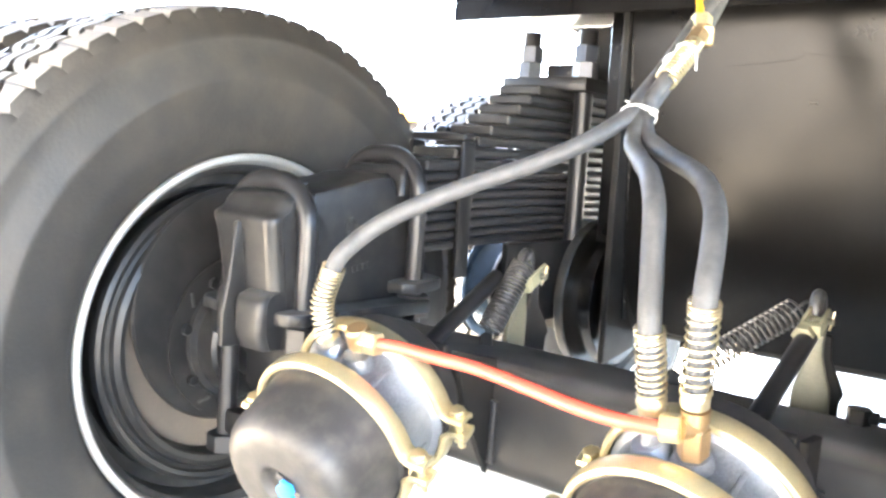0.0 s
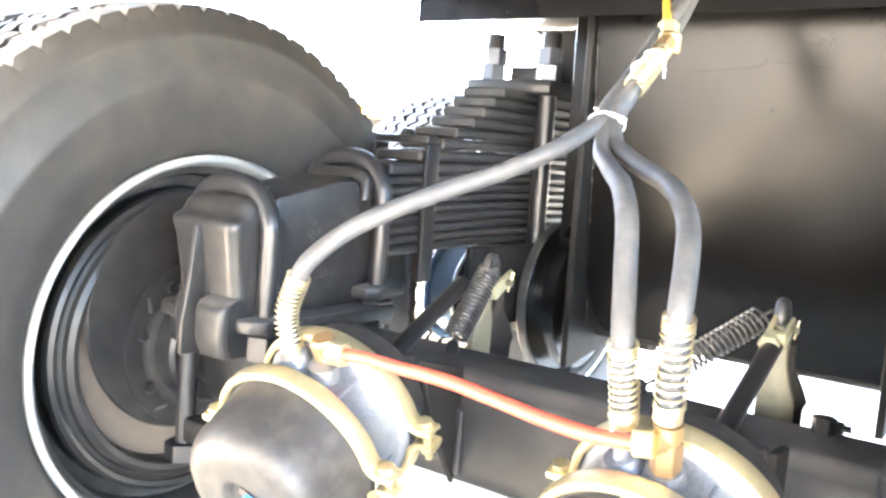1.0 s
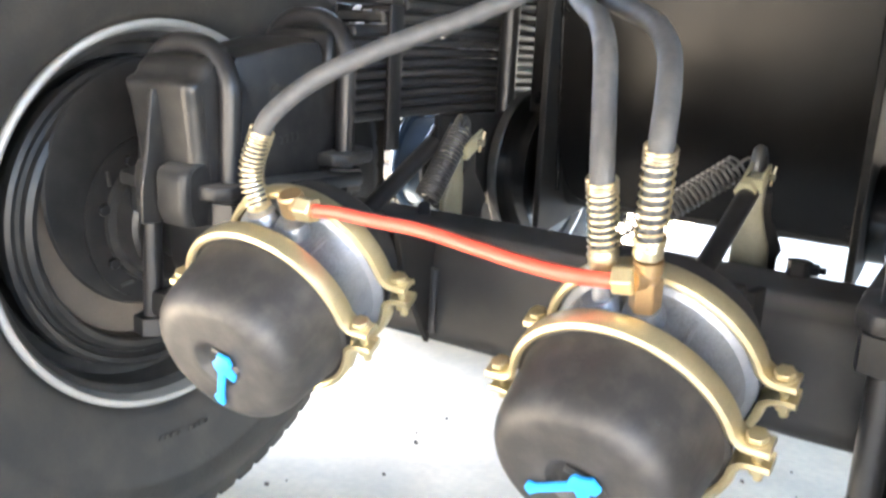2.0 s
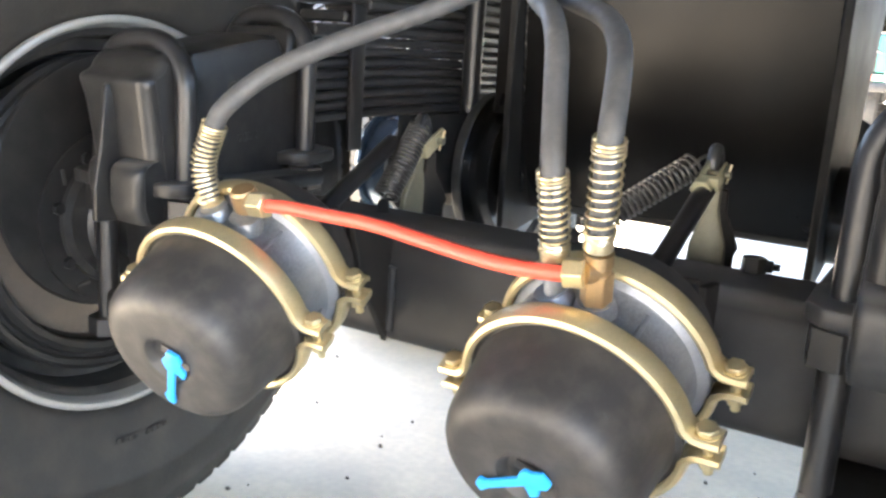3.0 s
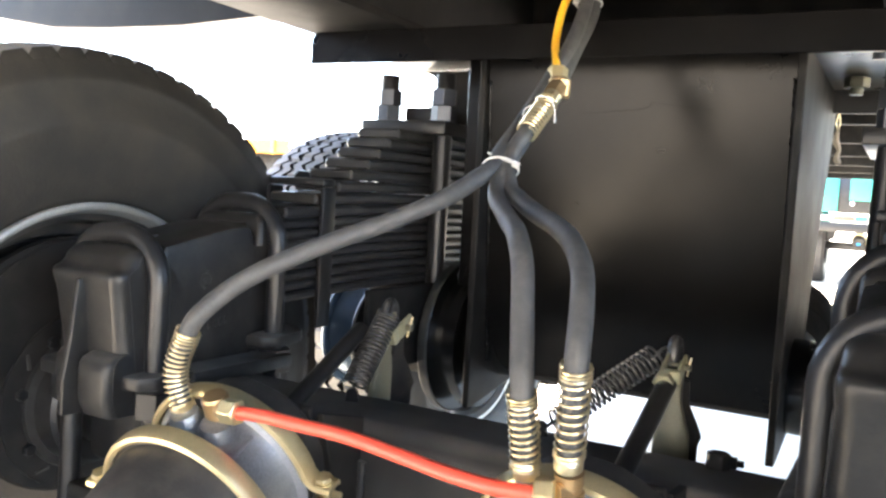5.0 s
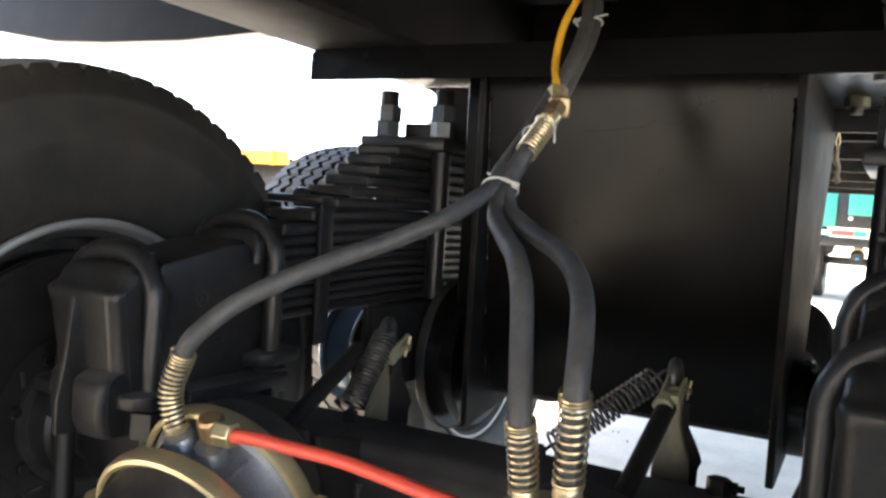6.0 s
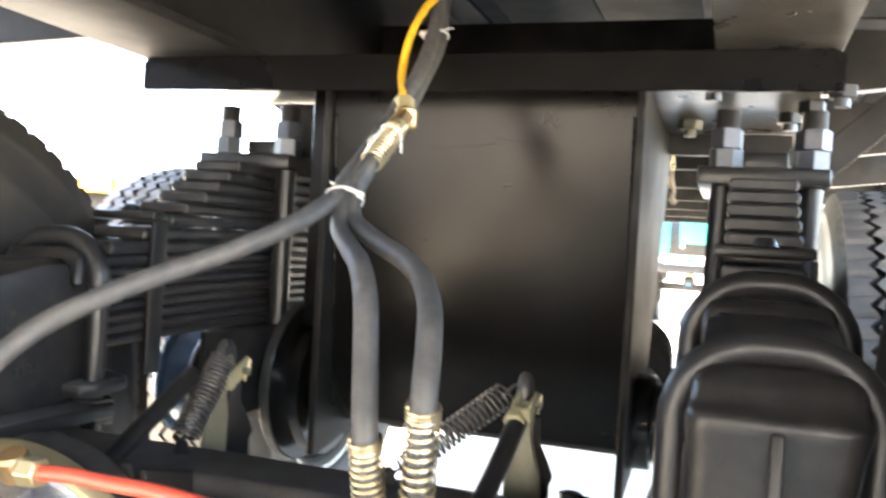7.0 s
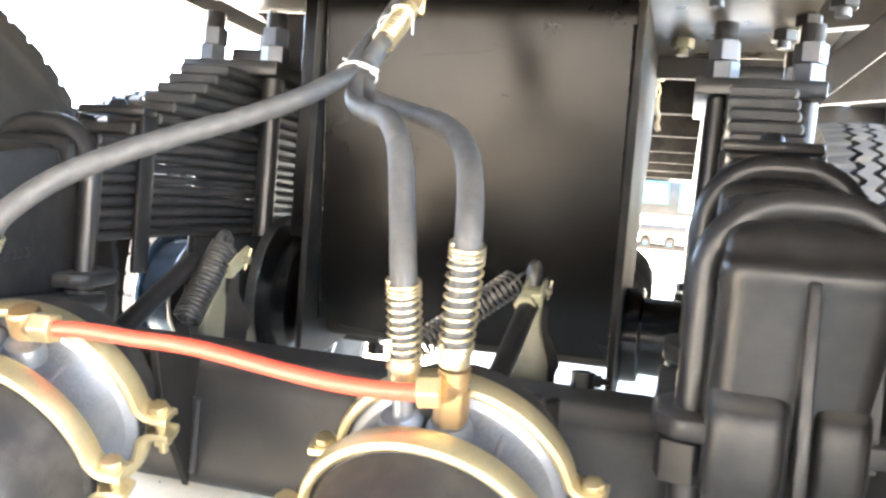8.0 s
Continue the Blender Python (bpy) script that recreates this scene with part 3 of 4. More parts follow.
            part("nut", hexagon(0.026, 0.024, (q * 0.0735, y, 0.40), 10 * q), M_UBOLT, u)
    # round cast mark and a worn line of raised characters on the side faces
    for q in (-1, 1):
        part("cast_mark", lathe([(0.0, 0.0012), (0.004, 0.0012), (0.0045, 0.0002), (0.008, 0.0002), (0.009, 0.0016), (0.0115, 0.0016), (0.012, 0)], 24, m=pose(q * 0.0588, -0.024, 0.728, 0, 90 * q, 0)), M_CAST, t)
        for k in range(4):
            part("cast_character", box((0.0024, 0.006, 0.009), (q * 0.0600, -0.016 + 0.010 * k, 0.668 + 0.0015 * k), 0.0006), M_CAST, t)
    for x in (-0.012, 0.012):
        part("cast_peg", lathe([(0, 0.006), (0.005, 0.005), (0.006, 0)], 14, m=Matrix.Translation((x, -0.070, 0.778))), M_CAST, t)
    return t


SADDLE_X = 0.437
first = axle_saddle(pose(SADDLE_X, 0, 0), -1)
second = axle_saddle(pose(-SADDLE_X, 0, 0), 1)
copy_thing(second, pose(SADDLE_X, 2 * MID_Y, 0, 0, 0, 180))
copy_thing(first, pose(-SADDLE_X, 2 * MID_Y, 0, 0, 0, 180))


# ---- centre bracket between the springs ----
bracket = thing("suspension_bracket", pose(0, MID_Y, 0), "large black welded plate bracket with satin paint", "bracket")
for s in (-1, 1):
    side_plate = prism([(-0.158, 1.1095), (0.39, 1.1095), (0.38, 1.06), (0.318, 0.945), (0.252, 0.845), (0.206, 0.763), (0.178, 0.68), (0.14, 0.60), (0.054, 0.512), (-0.125, 0.484), (-0.145, 0.484)], 0.012, "x", (0.258, -0.256)[s < 0], 0.0015, 1)
    part("side_plate", side_plate, M_SATIN, bracket, "black side plate with welded edge")
    line = [(-0.2465 if s < 0 else 0.2490, -0.146 + 0.062 * k / 80, 1.062 - 0.50 * k / 80) for k in range(81)]
    bm = tube(line, [0.0030 + 0.0012 * (k % 3 == 0) + 0.0006 * (k % 5 == 0) for k in range(81)], 8)
    part("weld", bm, M_PLATE, bracket)
part("doubler", prism([(-0.150, 1.1095), (-0.05, 1.1095), (-0.05, 0.70), (-0.138, 0.70)], 0.026, "x", -0.2755, 0.0015, 1), M_PLATE, bracket)
# gusset that closes the gap between bracket and spring under the mounting plate
corner = [(-0.446 - 0.04 * (1 - math.cos(radians(15 * k))), 1.070 + 0.0395 * math.sin(radians(15 * k))) for k in range(7)]
part("gusset", prism([(-0.262, 0.985), (-0.430, 0.985), (-0.443, 1.03)] + corner + [(-0.262, 1.1095)], 0.010, "y", 0.03, 0.001, 1), M_SIDE, bracket, "black gusset with a rounded corner")
FACE_L, FACE_R, LEAN = -0.250, 0.252, 0.1162
face = bmesh.new()
round_corner = [(FACE_L + 0.055 * (1 - math.cos(radians(11.25 * k))), 0.700 - 0.150 * math.sin(radians(11.25 * k))) for k in range(9)]
for sy in (-1, 1):
    sheet = prism([(FACE_R, 1.1095), (FACE_L, 1.1095)] + round_corner + [(FACE_R, 0.550)], 0.010, "y", 0, 0.0012, 1)
    for v in sheet.verts:
        v.co.y += sy * (0.147 - (1.1095 - v.co.z) * LEAN)
    join(face, sheet)
scratch = [(-0.081, 1.008), (-0.025, 1.012), (0.026, 1.017), (0.037, 1.024), (0.034, 1.030), (0.041, 1.026), (0.085, 1.021), (0.135, 1.015)]
part("scratch", tube(smooth_line([(x, -0.152 + (1.1095 - z) * 0.1162, z) for x, z in scratch], 4), 0.0003, 6), M_PLATE, bracket)
part("face_plate", face, M_PLATE, bracket, "sloping black face plate, smooth satin paint")
part("shaft", lathe([(0, -0.36), (0.06, -0.36), (0.06, 0.36), (0, 0.36)], 32, m=pose(0, 0, 0.585, 0, 90, 0)), M_SIDE, bracket)
for s in (-1, 1):
    if s > 0:
        ring = [(0.04, 0.257), (0.076, 0.2575), (0.078, 0.260), (0.078, 0.290), (0.076, 0.293), (0.064, 0.294), (0.064, 0.400)]
    else:
        ring = [(0.05, 0.29), (0.128, 0.292), (0.130, 0.294), (0.130, 0.312), (0.128, 0.314), (0.116, 0.315), (0.116, 0.340), (0.143, 0.341), (0.145, 0.343), (0.145, 0.359), (0.143, 0.361), (0.07, 0.362), (0.062, 0.40)]
    collar = part("collar", lathe(ring, 72, m=pose(0, 0, 0.585, 0, 90 * s, 0)), M_GLOSS, bracket)
    if s < 0:
        part("bare_edge", lathe([(0.1445, 0.3415), (0.1463, 0.3435), (0.1463, 0.3585), (0.1445, 0.3605)], 72, m=pose(0, 0, 0.585, 0, 90 * s, 0)), M_BARREL, collar, "worn bare disc edge")

# ---- chassis frame over the suspension ----
frame_thing = thing("chassis_frame", pose(0, 0, 0), "black painted trailer chassis of channel beams and crossmembers", "chassis")
# Y0: beams and deck lengthened out of view to shade the ground behind
Y0, Y1 = -12.0, 8.0
channel = prism([(-0.5, 1.066), (0.515, 1.066), (0.515, 1.11), (0.50, 1.118), (-0.49, 1.118), (-0.5, 1.11)], 0.008, "y", 0.328, 0.001, 1)
part("channel_lip", channel, M_PLATE, frame_thing)
part("channel_web", box((1.01, 0.634, 0.008), (0.005, MID_Y, 1.114), 0.001), M_WEB, frame_thing, "flat black mounting plate over the springs")
part("channel_lip", prism([(-0.5, 1.066), (0.515, 1.066), (0.515, 1.11), (-0.5, 1.11)], 0.008, "y", 2 * MID_Y - 0.328, 0.001, 1), M_PAINT, frame_thing)
for s in (-1, 1):
    x = -0.432 if s < 0 else 0.462
    beam = part("main_beam", box((0.012, Y1 - Y0, 0.40), (x, (Y0 + Y1) / 2, 1.334), 0), M_PAINT, frame_thing)
    # right flange coloured as lit by the ground, left one as unlit
    part("bottom_flange", box((0.20 if s < 0 else 0.15, Y1 - Y0, 0.014), (-0.415 if s < 0 else 0.438, (Y0 + Y1) / 2, 1.127), 0.002), M_WEB if s > 0 else M_SIDE, beam, "wide black bottom flange, the right one coloured paler for reflected ground light")
    part("top_flange", box((0.20, Y1 - Y0, 0.014), (x, (Y0 + Y1) / 2, 1.541), 0.002), M_PLATE, beam)
    part("side_rail", box((0.06, Y1 - Y0, 0.16), (s * 1.37, (Y0 + Y1) / 2, 1.48), 0.004), M_PAINT, frame_thing)
for y in (-11.8, -11.1, -10.4, -9.5, -8.4, -7.5, -6.7, -5.9, -5.1, -4.3, -3.5, -2.6, -1.7, -0.9, -0.25, 0.36, 1.1, 1.9, 2.7, 3.5, 4.3, 5.1, 5.9, 6.7):
    part("crossmember", box((0.882, 0.05, 0.14), (0.015, y, 1.30), 0.003), M_SIDE, frame_thing)
for y in (0.345, 1.6, 3.0, 4.4, 5.8):
    for s in (-1, 1):
        arm = prism([(s * 0.502, 1.156), (s * 0.51, 1.152), (s * 0.63, 1.149), (s * 0.80, 1.141), (s * 1.0, 1.143), (s * 1.16, 1.150), (s * 1.35, 1.178), (s * 1.40, 1.20), (s * 1.40, 1.55), (s * 0.502, 1.55)] if y < 1 else
                    [(s * 0.53, 1.30), (s * 1.34, 1.40), (s * 1.34, 1.55), (s * 0.53, 1.55)], 0.05, "y", y, 0.002, 1)
        part("outrigger", arm, M_PAINT, frame_thing)
for k, (x, y) in enumerate(((0.312, 0.80), (0.50, 0.62), (0.475, 0.72), (-0.33, 0.80), (0.36, 0.46), (0.53, 0.50))):
    bolt = part("bolt", hexagon(0.021, 0.018, (0, 0, 0)), M_LEVER if k == 0 else M_UBOLT, frame_thing, m=pose(x, y, 1.090, 0, 0, 17 * k))
    part("stud", tube([(0, 0, -0.012), (0, 0, 0.001)], 0.011, 14), M_LEVER if k == 0 else M_NUT, bolt)
part("brace", prism([(0.53, 1.00), (0.53, 1.085), (1.02, 1.545), (1.12, 1.545)], 0.03, "y", 1.12, 0.002, 1), M_PAINT, frame_thing)
deck = thing("deck_floor", pose(0, 0, 0), "dark underside of the trailer's plank deck", "deck")
for k in range(10):
    part("plank", box((0.276 if k < 9 else 0.21, Y1 - Y0, 0.035), (-1.26 + 0.28 * k, (Y0 + Y1) / 2, 1.566), 0.003), M_SIDE, deck)


# ---- brake chambers ----
def clamp_half(up, z):
    """A rolled channel band over one half of the joint, its ends bent outwards into flat tongues; up = -1: the upper half."""
    r, line = 0.1010, []
    tongue = [(0.1285, 0.0098), (0.120, 0.0098), (0.1130, 0.0100), (0.1072, 0.0112), (0.1030, 0.0145)]
    line += [(-x, y) for x, y in tongue]
    line += [(r * math.cos(a), r * math.sin(a)) for a in (math.pi - 0.19 - (math.pi - 0.38) * k / 44 for k in range(45))]
    line += tongue[::-1]
    line = [Vector((x, up * y, 0)) for x, y in line]
    ring = [(-0.0045, -0.0100), (-0.001, -0.0118), (0.0030, -0.0098), (0.0046, -0.0045), (0.0046, 0.0045), (0.0030, 0.0098), (-0.001, 0.0118), (-0.0045, 0.0100), (-0.0016, 0.006), (-0.0016, -0.006)]
    bm = bmesh.new()
    rows = []
    for i, p in enumerate(line):
        d = (line[min(i + 1, len(line) - 1)] - line[max(i - 1, 0)]).normalized()
        n = Vector((-d.y, d.x, 0)) * up
        rows.append([bm.verts.new(p + n * a + Vector((0, 0, z + b))) for a, b in ring])
    for p, q in zip(rows, rows[1:]):
        for k in range(len(ring)):
            bm.faces.new((p[k], p[(k + 1) % len(ring)], q[(k + 1) % len(ring)], q[k]))
    bm.faces.new(rows[0])
    bm.faces.new(rows[-1][::-1])
    return bm


def brake_chamber(m, hole, tag, ports):
    """Local z runs along the push rod, from the spring housing to the slack adjuster; local -y is the upper side."""
    t = thing("brake_chamber", m @ Matrix.Diagonal((0.93, 0.93, 0.93, 1)), "black spring brake chamber with gold zinc clamps and aluminium body", "brake chamber", "brake chambers")
    dome = lathe([(0.0970, 0.004), (0.0970, -0.004), (0.0928, -0.007), (0.0915, -0.012), (0.0896, -0.030), (0.0874, -0.048), (0.0858, -0.061), (0.0842, -0.0685), (0.0812, -0.0760), (0.0765, -0.0820), (0.0705, -0.0860), (0.064, -0.0880), (0.056, -0.0886), (0.044, -0.0882), (0.036, -0.0884),
                  (0.031, -0.0888), (0.0275, -0.0878), (0.0245, -0.0845), (0.021, -0.0795), (0.014, -0.0765), (0.0, -0.0755)], 80)
    housing = part("spring_housing", dome, M_DOME, t, "rounded black enamelled spring housing")
    part("vent_hole", lathe([(0, 0.0005), (0.0035, 0.0005), (0.0035, -0.001)], 12, m=pose(0.0862 * math.sin(hole), -0.0862 * math.cos(hole), -0.052, 90, 0, math.degrees(hole))), M_COIL, housing)
    part("release_slot", box((0.030, 0.010, 0.004), (0, 0, -0.0765), 0.001), M_COIL, housing, m=pose(0, 0, 0, 0, 0, 20))
    body = lathe([(0.0970, -0.002), (0.0960, 0.006), (0.0875, 0.011), (0.0838, 0.021), (0.0826, 0.038), (0.0838, 0.055), (0.0875, 0.064), (0.0960, 0.070), (0.0970, 0.078)], 64)
    mid = part("flange_body", body, M_ALU, t, "grey die-cast aluminium centre body")
    for k in range(5):
        a = radians(72 * k + 18)
        part("web", box((0.004, 0.005, 0.050), (0, 0, 0), 0.0015), M_ALU, mid, m=pose(0.0832 * math.cos(a), 0.0832 * math.sin(a), 0.038, 0, 0, 72 * k + 18))
    cup = lathe([(0.0970, 0.072), (0.0970, 0.080), (0.090, 0.085), (0.0865, 0.11), (0.083, 0.125), (0.074, 0.134), (0.060, 0.138), (0.0, 0.138)], 56)
    part("service_cup", cup, M_DOME, t, "black pressed service cup")
    for z in (0.0, 0.075):
        upper = part("clamp", clamp_half(-1, z), M_GOLD, t, "gold zinc-plated clamp band")
        part("clamp", clamp_half(1, z), M_GOLD, t, "gold zinc-plated clamp band")
        for sx in (-1, 1):
            bolt = tube([(sx * 0.1165, -0.018, z), (sx * 0.1165, 0.031, z)], 0.0043, 12)
            hexagon(0.0092, 0.0065, bm=bolt, m=pose(sx * 0.1165, -0.0150, z, 90, 0, 0))
            lathe([(0.004, 0.0), (0.0105, 0.0), (0.0105, 0.0018), (0.004, 0.0018)], 20, bolt, pose(sx * 0.1165, -0.0146, z, 90, 0, 0))
            hexagon(0.0085, 0.007, bm=bolt, m=pose(sx * 0.1165, 0.0220, z, 90, 0, 0))
            part("clamp_bolt", bolt, M_GOLD, upper)
    for px, pz in ports:
        part("port_boss", lathe([(0.0190, -0.008), (0.0180, 0.005), (0.0150, 0.0125), (0.0, 0.0125)], 24, m=pose(px, -0.079, pz, 90, 0, 400 * px)), M_ALU, mid)
    # release tag in the housing's end
    outline = [(-7, -30), (8, -31), (13, -22), (11, -14), (19, -8), (19, 3), (5, 0), (4.5, 46), (7, 60), (-3, 60), (-9, 51), (-4.5, 45), (-4.5, 2), (-10, -4), (-13, -12), (-8, -18)]
    plate = prism([(0.00086 * a, 0.00086 * b) for a, b in outline], 0.005, "z", 0, 0.0014, 2)
    part("release_tag", plate, M_BLUE, t, "bright blue plastic release tag", m=pose(tag[0], tag[1], -0.0925, 0, 0, tag[2]))
    part("push_rod", tube([(0, 0, 0.130), (0, 0, 0.365)], 0.0113, 16), M_PAINT, t, "black push rod")
    return t


CHAMBER_L = pose(-0.163, -0.253, 0.537, -65, 0, 4) @ pose(0, 0, 0, 0, 0, 3)
CHAMBER_R = pose(0.1896, -0.2225, 0.521, -64, 0, -1.5)
brake_chamber(CHAMBER_L, -0.45, (0.009, 0.004, 20), ((-0.019, 0.044), (0.020, 0.040)))
brake_chamber(CHAMBER_R, 0.75, (0.0, -0.006, 61), ((-0.0255, 0.038), (0.0117, 0.038)))


# chambers of the other axle, mostly hidden by the bracket
for x in (-0.212, 0.212):
    t = thing("brake_chamber", pose(x - 0.006, 1.03, 0.614, -65, 0, 0), "black brake chamber of the other axle behind the bracket plate", "brake chamber", "brake chambers")
    shell = lathe([(0.086, 0.004), (0.084, -0.045), (0.079, -0.066), (0.068, -0.077), (0.050, -0.081), (0.0, -0.082)], 56)
    part("spring_housing", shell, M_DOME, t)
    part("service_cup", lathe([(0.086, 0.004), (0.088, 0.01), (0.084, 0.10), (0.06, 0.13), (0, 0.135)], 48), M_DOME, t)
    part("push_rod", tube([(0, 0, 0.13), (0, 0, 0.30)], 0.0105, 14), M_PAINT, t)


# ---- brackets of the chambers, welded to the axle ----
def chamber_bracket(m):
    x = m.translation.x + 0.008
    foot = m @ Vector((0, 0, 0.136))
    t = thing("chamber_bracket", pose(x, 0, 0), "black welded steel bracket holding a brake chamber", "bracket", "chamber brackets")
    part("plate", box((0.118, 0.085, 0.008), (0, 0, 0.004), 0.002), M_SIDE, t, m=Matrix.Translation((-x, 0, 0)) @ m @ Matrix.Translation((0, 0, 0.1285)))
    for q in (-1, 1):
        part("gusset", prism([(foot.y - 0.012, foot.z + 0.030), (-0.064, 0.606), (-0.0675, 0.47), (foot.y + 0.012, foot.z - 0.045)], 0.008, "x", q * 0.055, 0.001, 1), M_SIDE, t)
        bead = [(q * (0.062 + 0.0008 * (k % 2)), -0.0685, 0.485 + 0.0035 * k) for k in range(22)]
        part("weld", tube(bead, [0.0046 + 0.0005 * (k % 3 == 0) for k in range(22)], 10), M_AXLE, t)
    return t


for m in (CHAMBER_L, CHAMBER_R):
    chamber_bracket(m)


# ---- slack adjusters, clevises and return springs ----
def slack_adjuster(x):
    t = thing("slack_adjuster", pose(x, 0.098, 0.676), "greenish zinc slack adjuster with clevis pin and cotter", "slack adjuster", "slack adjusters")
    turn = 14 if x > 0 else 40
    lever = prism([(-0.010, 0.012), (0.010, 0.012), (0.0080, -0.020), (0.0085, -0.034), (0.0145, -0.056), (0.0195, -0.070), (0.0205, -0.090), (0.0205, -0.17), (-0.0205, -0.17), (-0.0205, -0.090), (-0.0195, -0.070), (-0.0145, -0.056), (-0.0085, -0.034), (-0.0080, -0.020)],
                  0.014, "y", 0.006, 0.004, 2)
    # black piece that follows the lever's outline on its right
    part("adjuster_cover", prism([(-0.006, -0.010), (0.008, -0.010), (0.009, -0.036), (0.020, -0.058), (0.026, -0.073), (0.022, -0.082), (0.022, -0.165), (-0.020, -0.165), (-0.020, -0.08), (-0.012, -0.05), (-0.006, -0.03)], 0.012, "y", -0.004, 0.003, 2), M_SIDE, t, "black piece along the right of the lever", m=pose(0.012, 0.034, 0, 0, 0, turn))
    part("lever", lever, M_LEVER, t, m=pose(0.009, 0.014, 0, 0, 0, turn if x > 0 else 68))
    clev = bmesh.new()
    for q in (-1, 1):
        box((0.0055, 0.040, 0.020), (q * 0.0115, -0.002, 0.0), 0.003, pose(0, 0, 0, 25, 0, 0), bm=clev)
    box((0.0285, 0.012, 0.020), (0, -0.022, -0.0105), 0.003, pose(0, 0, 0, 25, 0, 0), bm=clev)
    off = pose(0.010, 0.0, 0.009) @ Matrix.Scale(0.8, 4) if x > 0 else pose(0.033, -0.004, 0.008)
    part("clevis", clev, M_CLEVIS, t, "yellow-green zinc clevis fork", m=off)
    part("lock_nut", hexagon(0.0145, 0.012, m=off @ pose(-0.006, -0.037, -0.020, -65, 0, 0)), M_CLEVIS, t)
    part("clevis_pin", tube([(-0.017, 0, 0), (0.022, 0, 0)], 0.0046, 14), M_LEVER, t, m=off)
    part("cotter_pin", tube([(0.0185, -0.004, -0.011), (0.019, 0.0, 0.0), (0.021, 0.003, 0.014)], 0.0013, 8), M_WIRE, t, m=off)
    eye = [(0.004, 0.024 + 0.010 * math.cos(a), 0.016 + 0.017 * math.sin(a)) for a in (2 * math.pi * k / 20 for k in range(20))]
    part("spring_eye", tube(eye, 0.0072, 12, close=True), M_COIL, t, "thick black spring eye")
    part("eye_link", box((0.008, 0.044, 0.014), (0, 0, 0), 0.003), M_LEVER, t, m=pose(0, 0.016, 0.008, 36, 0, 0))
    part("cam_shaft", tube([(-0.02, 0.03, -0.145), (0.30 if x > 0 else -0.30, 0.03, -0.145)], 0.019, 18), M_PAINT, t)
    return t


slack_adjuster(0.19)
slack_adjuster(-0.19)


def return_spring(a, b, c, radius, turns, wire):
    """From the eye a, coiled between b and c, hooked at the end of the line."""
    a, b, c = Vector(a), Vector(b), Vector(c)
    d = (c - b).normalized()
    t = thing("return_spring", Matrix(), "dark oily coil return spring between clevis and axle", "spring", "return springs")
    part("coil", helix([b, c], radius, turns, wire, 6), M_COIL, t)
    part("hook", tube(smooth_line([a, a.lerp(b, 0.6) + Vector((0, 0, 0.004)), b + d * 0.006], 5), 0.0017, 8), M_COIL, t)
    part("hook", tube(smooth_line([c - d * 0.006, c + d * 0.010, c + d * 0.016 + Vector((0, 0, -0.014))], 5), 0.0021, 8), M_COIL, t)
    return t


return_spring((0.190, 0.124, 0.702), (0.174, 0.114, 0.690), (0.088, 0.034, 0.614), 0.0138, 21, 0.0016)
return_spring((-0.182, 0.118, 0.712), (-0.160, 0.078, 0.699), (-0.165, 0.016, 0.618), 0.0145, 19, 0.0021)
for x in (0.078, -0.161):
    hook = prism([(-0.012, -0.012), (0.012, -0.012), (0.010, 0.012), (0.004, 0.018), (-0.004, 0.018), (-0.010, 0.012)], 0.006, "y", 0, 0.001, 1)
    solid("spring_tab", hook, M_PAINT, "small black tab welded to the axle top", "tab", pose(x, 0.022 if x > 0 else 0.006, 0.606, 0, 0, 20) @ Matrix.Diagonal((0.7, 0.8, 0.6, 1)), "spring tabs")
bm = hexagon(0.0150, 0.020)
tube([(0.010, 0.002, 0.010), (0.022, 0.003, 0.010)], 0.0085, 6, bm)
tube([(0.020, 0.003, 0.010), (0.030, 0.004, 0.010)], 0.0050, 6, bm)
solid("axle_plug", bm, M_PAINT, "small black hexagon plug on the axle top", "plug", pose(0.265, 0.034, 0.5995) @ Matrix.Scale(0.82, 4))


# ---- air hoses ----
def hose_end(t, line, turns):
    """A crimped end with its wire guard, along the lowest stretch of the hose."""
    line = smooth_line(line, 8)
    base, nxt = line[0], line[4]
    n = sum((b - a).length for a, b in zip(line, line[1:]))
    part("ferrule", lathe([(0.0, 0), (0.0100, 0), (0.0114, 0.0015), (0.0114, 0.009), (0.0108, 0.0100), (0.0114, 0.0110), (0.0108, 0.0120), (0.0114, 0.0130), (0.0108, 0.0145), (0, 0.0145)], 24, m=aim(base, nxt)), M_WIRE, t, "pale gold crimped ferrule")
    cut = max(2, int(len(line) * 0.0125 / n))
    top = int(len(line) * (1 - 0.007 / n))
    guard = helix(line[cut:top], 0.0116, turns, 0.0011, 7)
    helix(line[top - 1:], 0.0114, 3.5, 0.0012, 6, guard)
    helix(line[cut:cut + 2], 0.0115, 2.5, 0.0012, 6, guard)
    part("spring_guard", guard, M_WIRE, t, "pale gold wire spring guard")


def air_hose(end, points, label, turns=9.0):
    t = thing("air_hose", Matrix(), label, "air hose", "air hoses")
    part("hose", tube(smooth_line(end + points, 8), 0.0094, 16), M_HOSE, t)
    hose_end(t, end, turns)
    return t


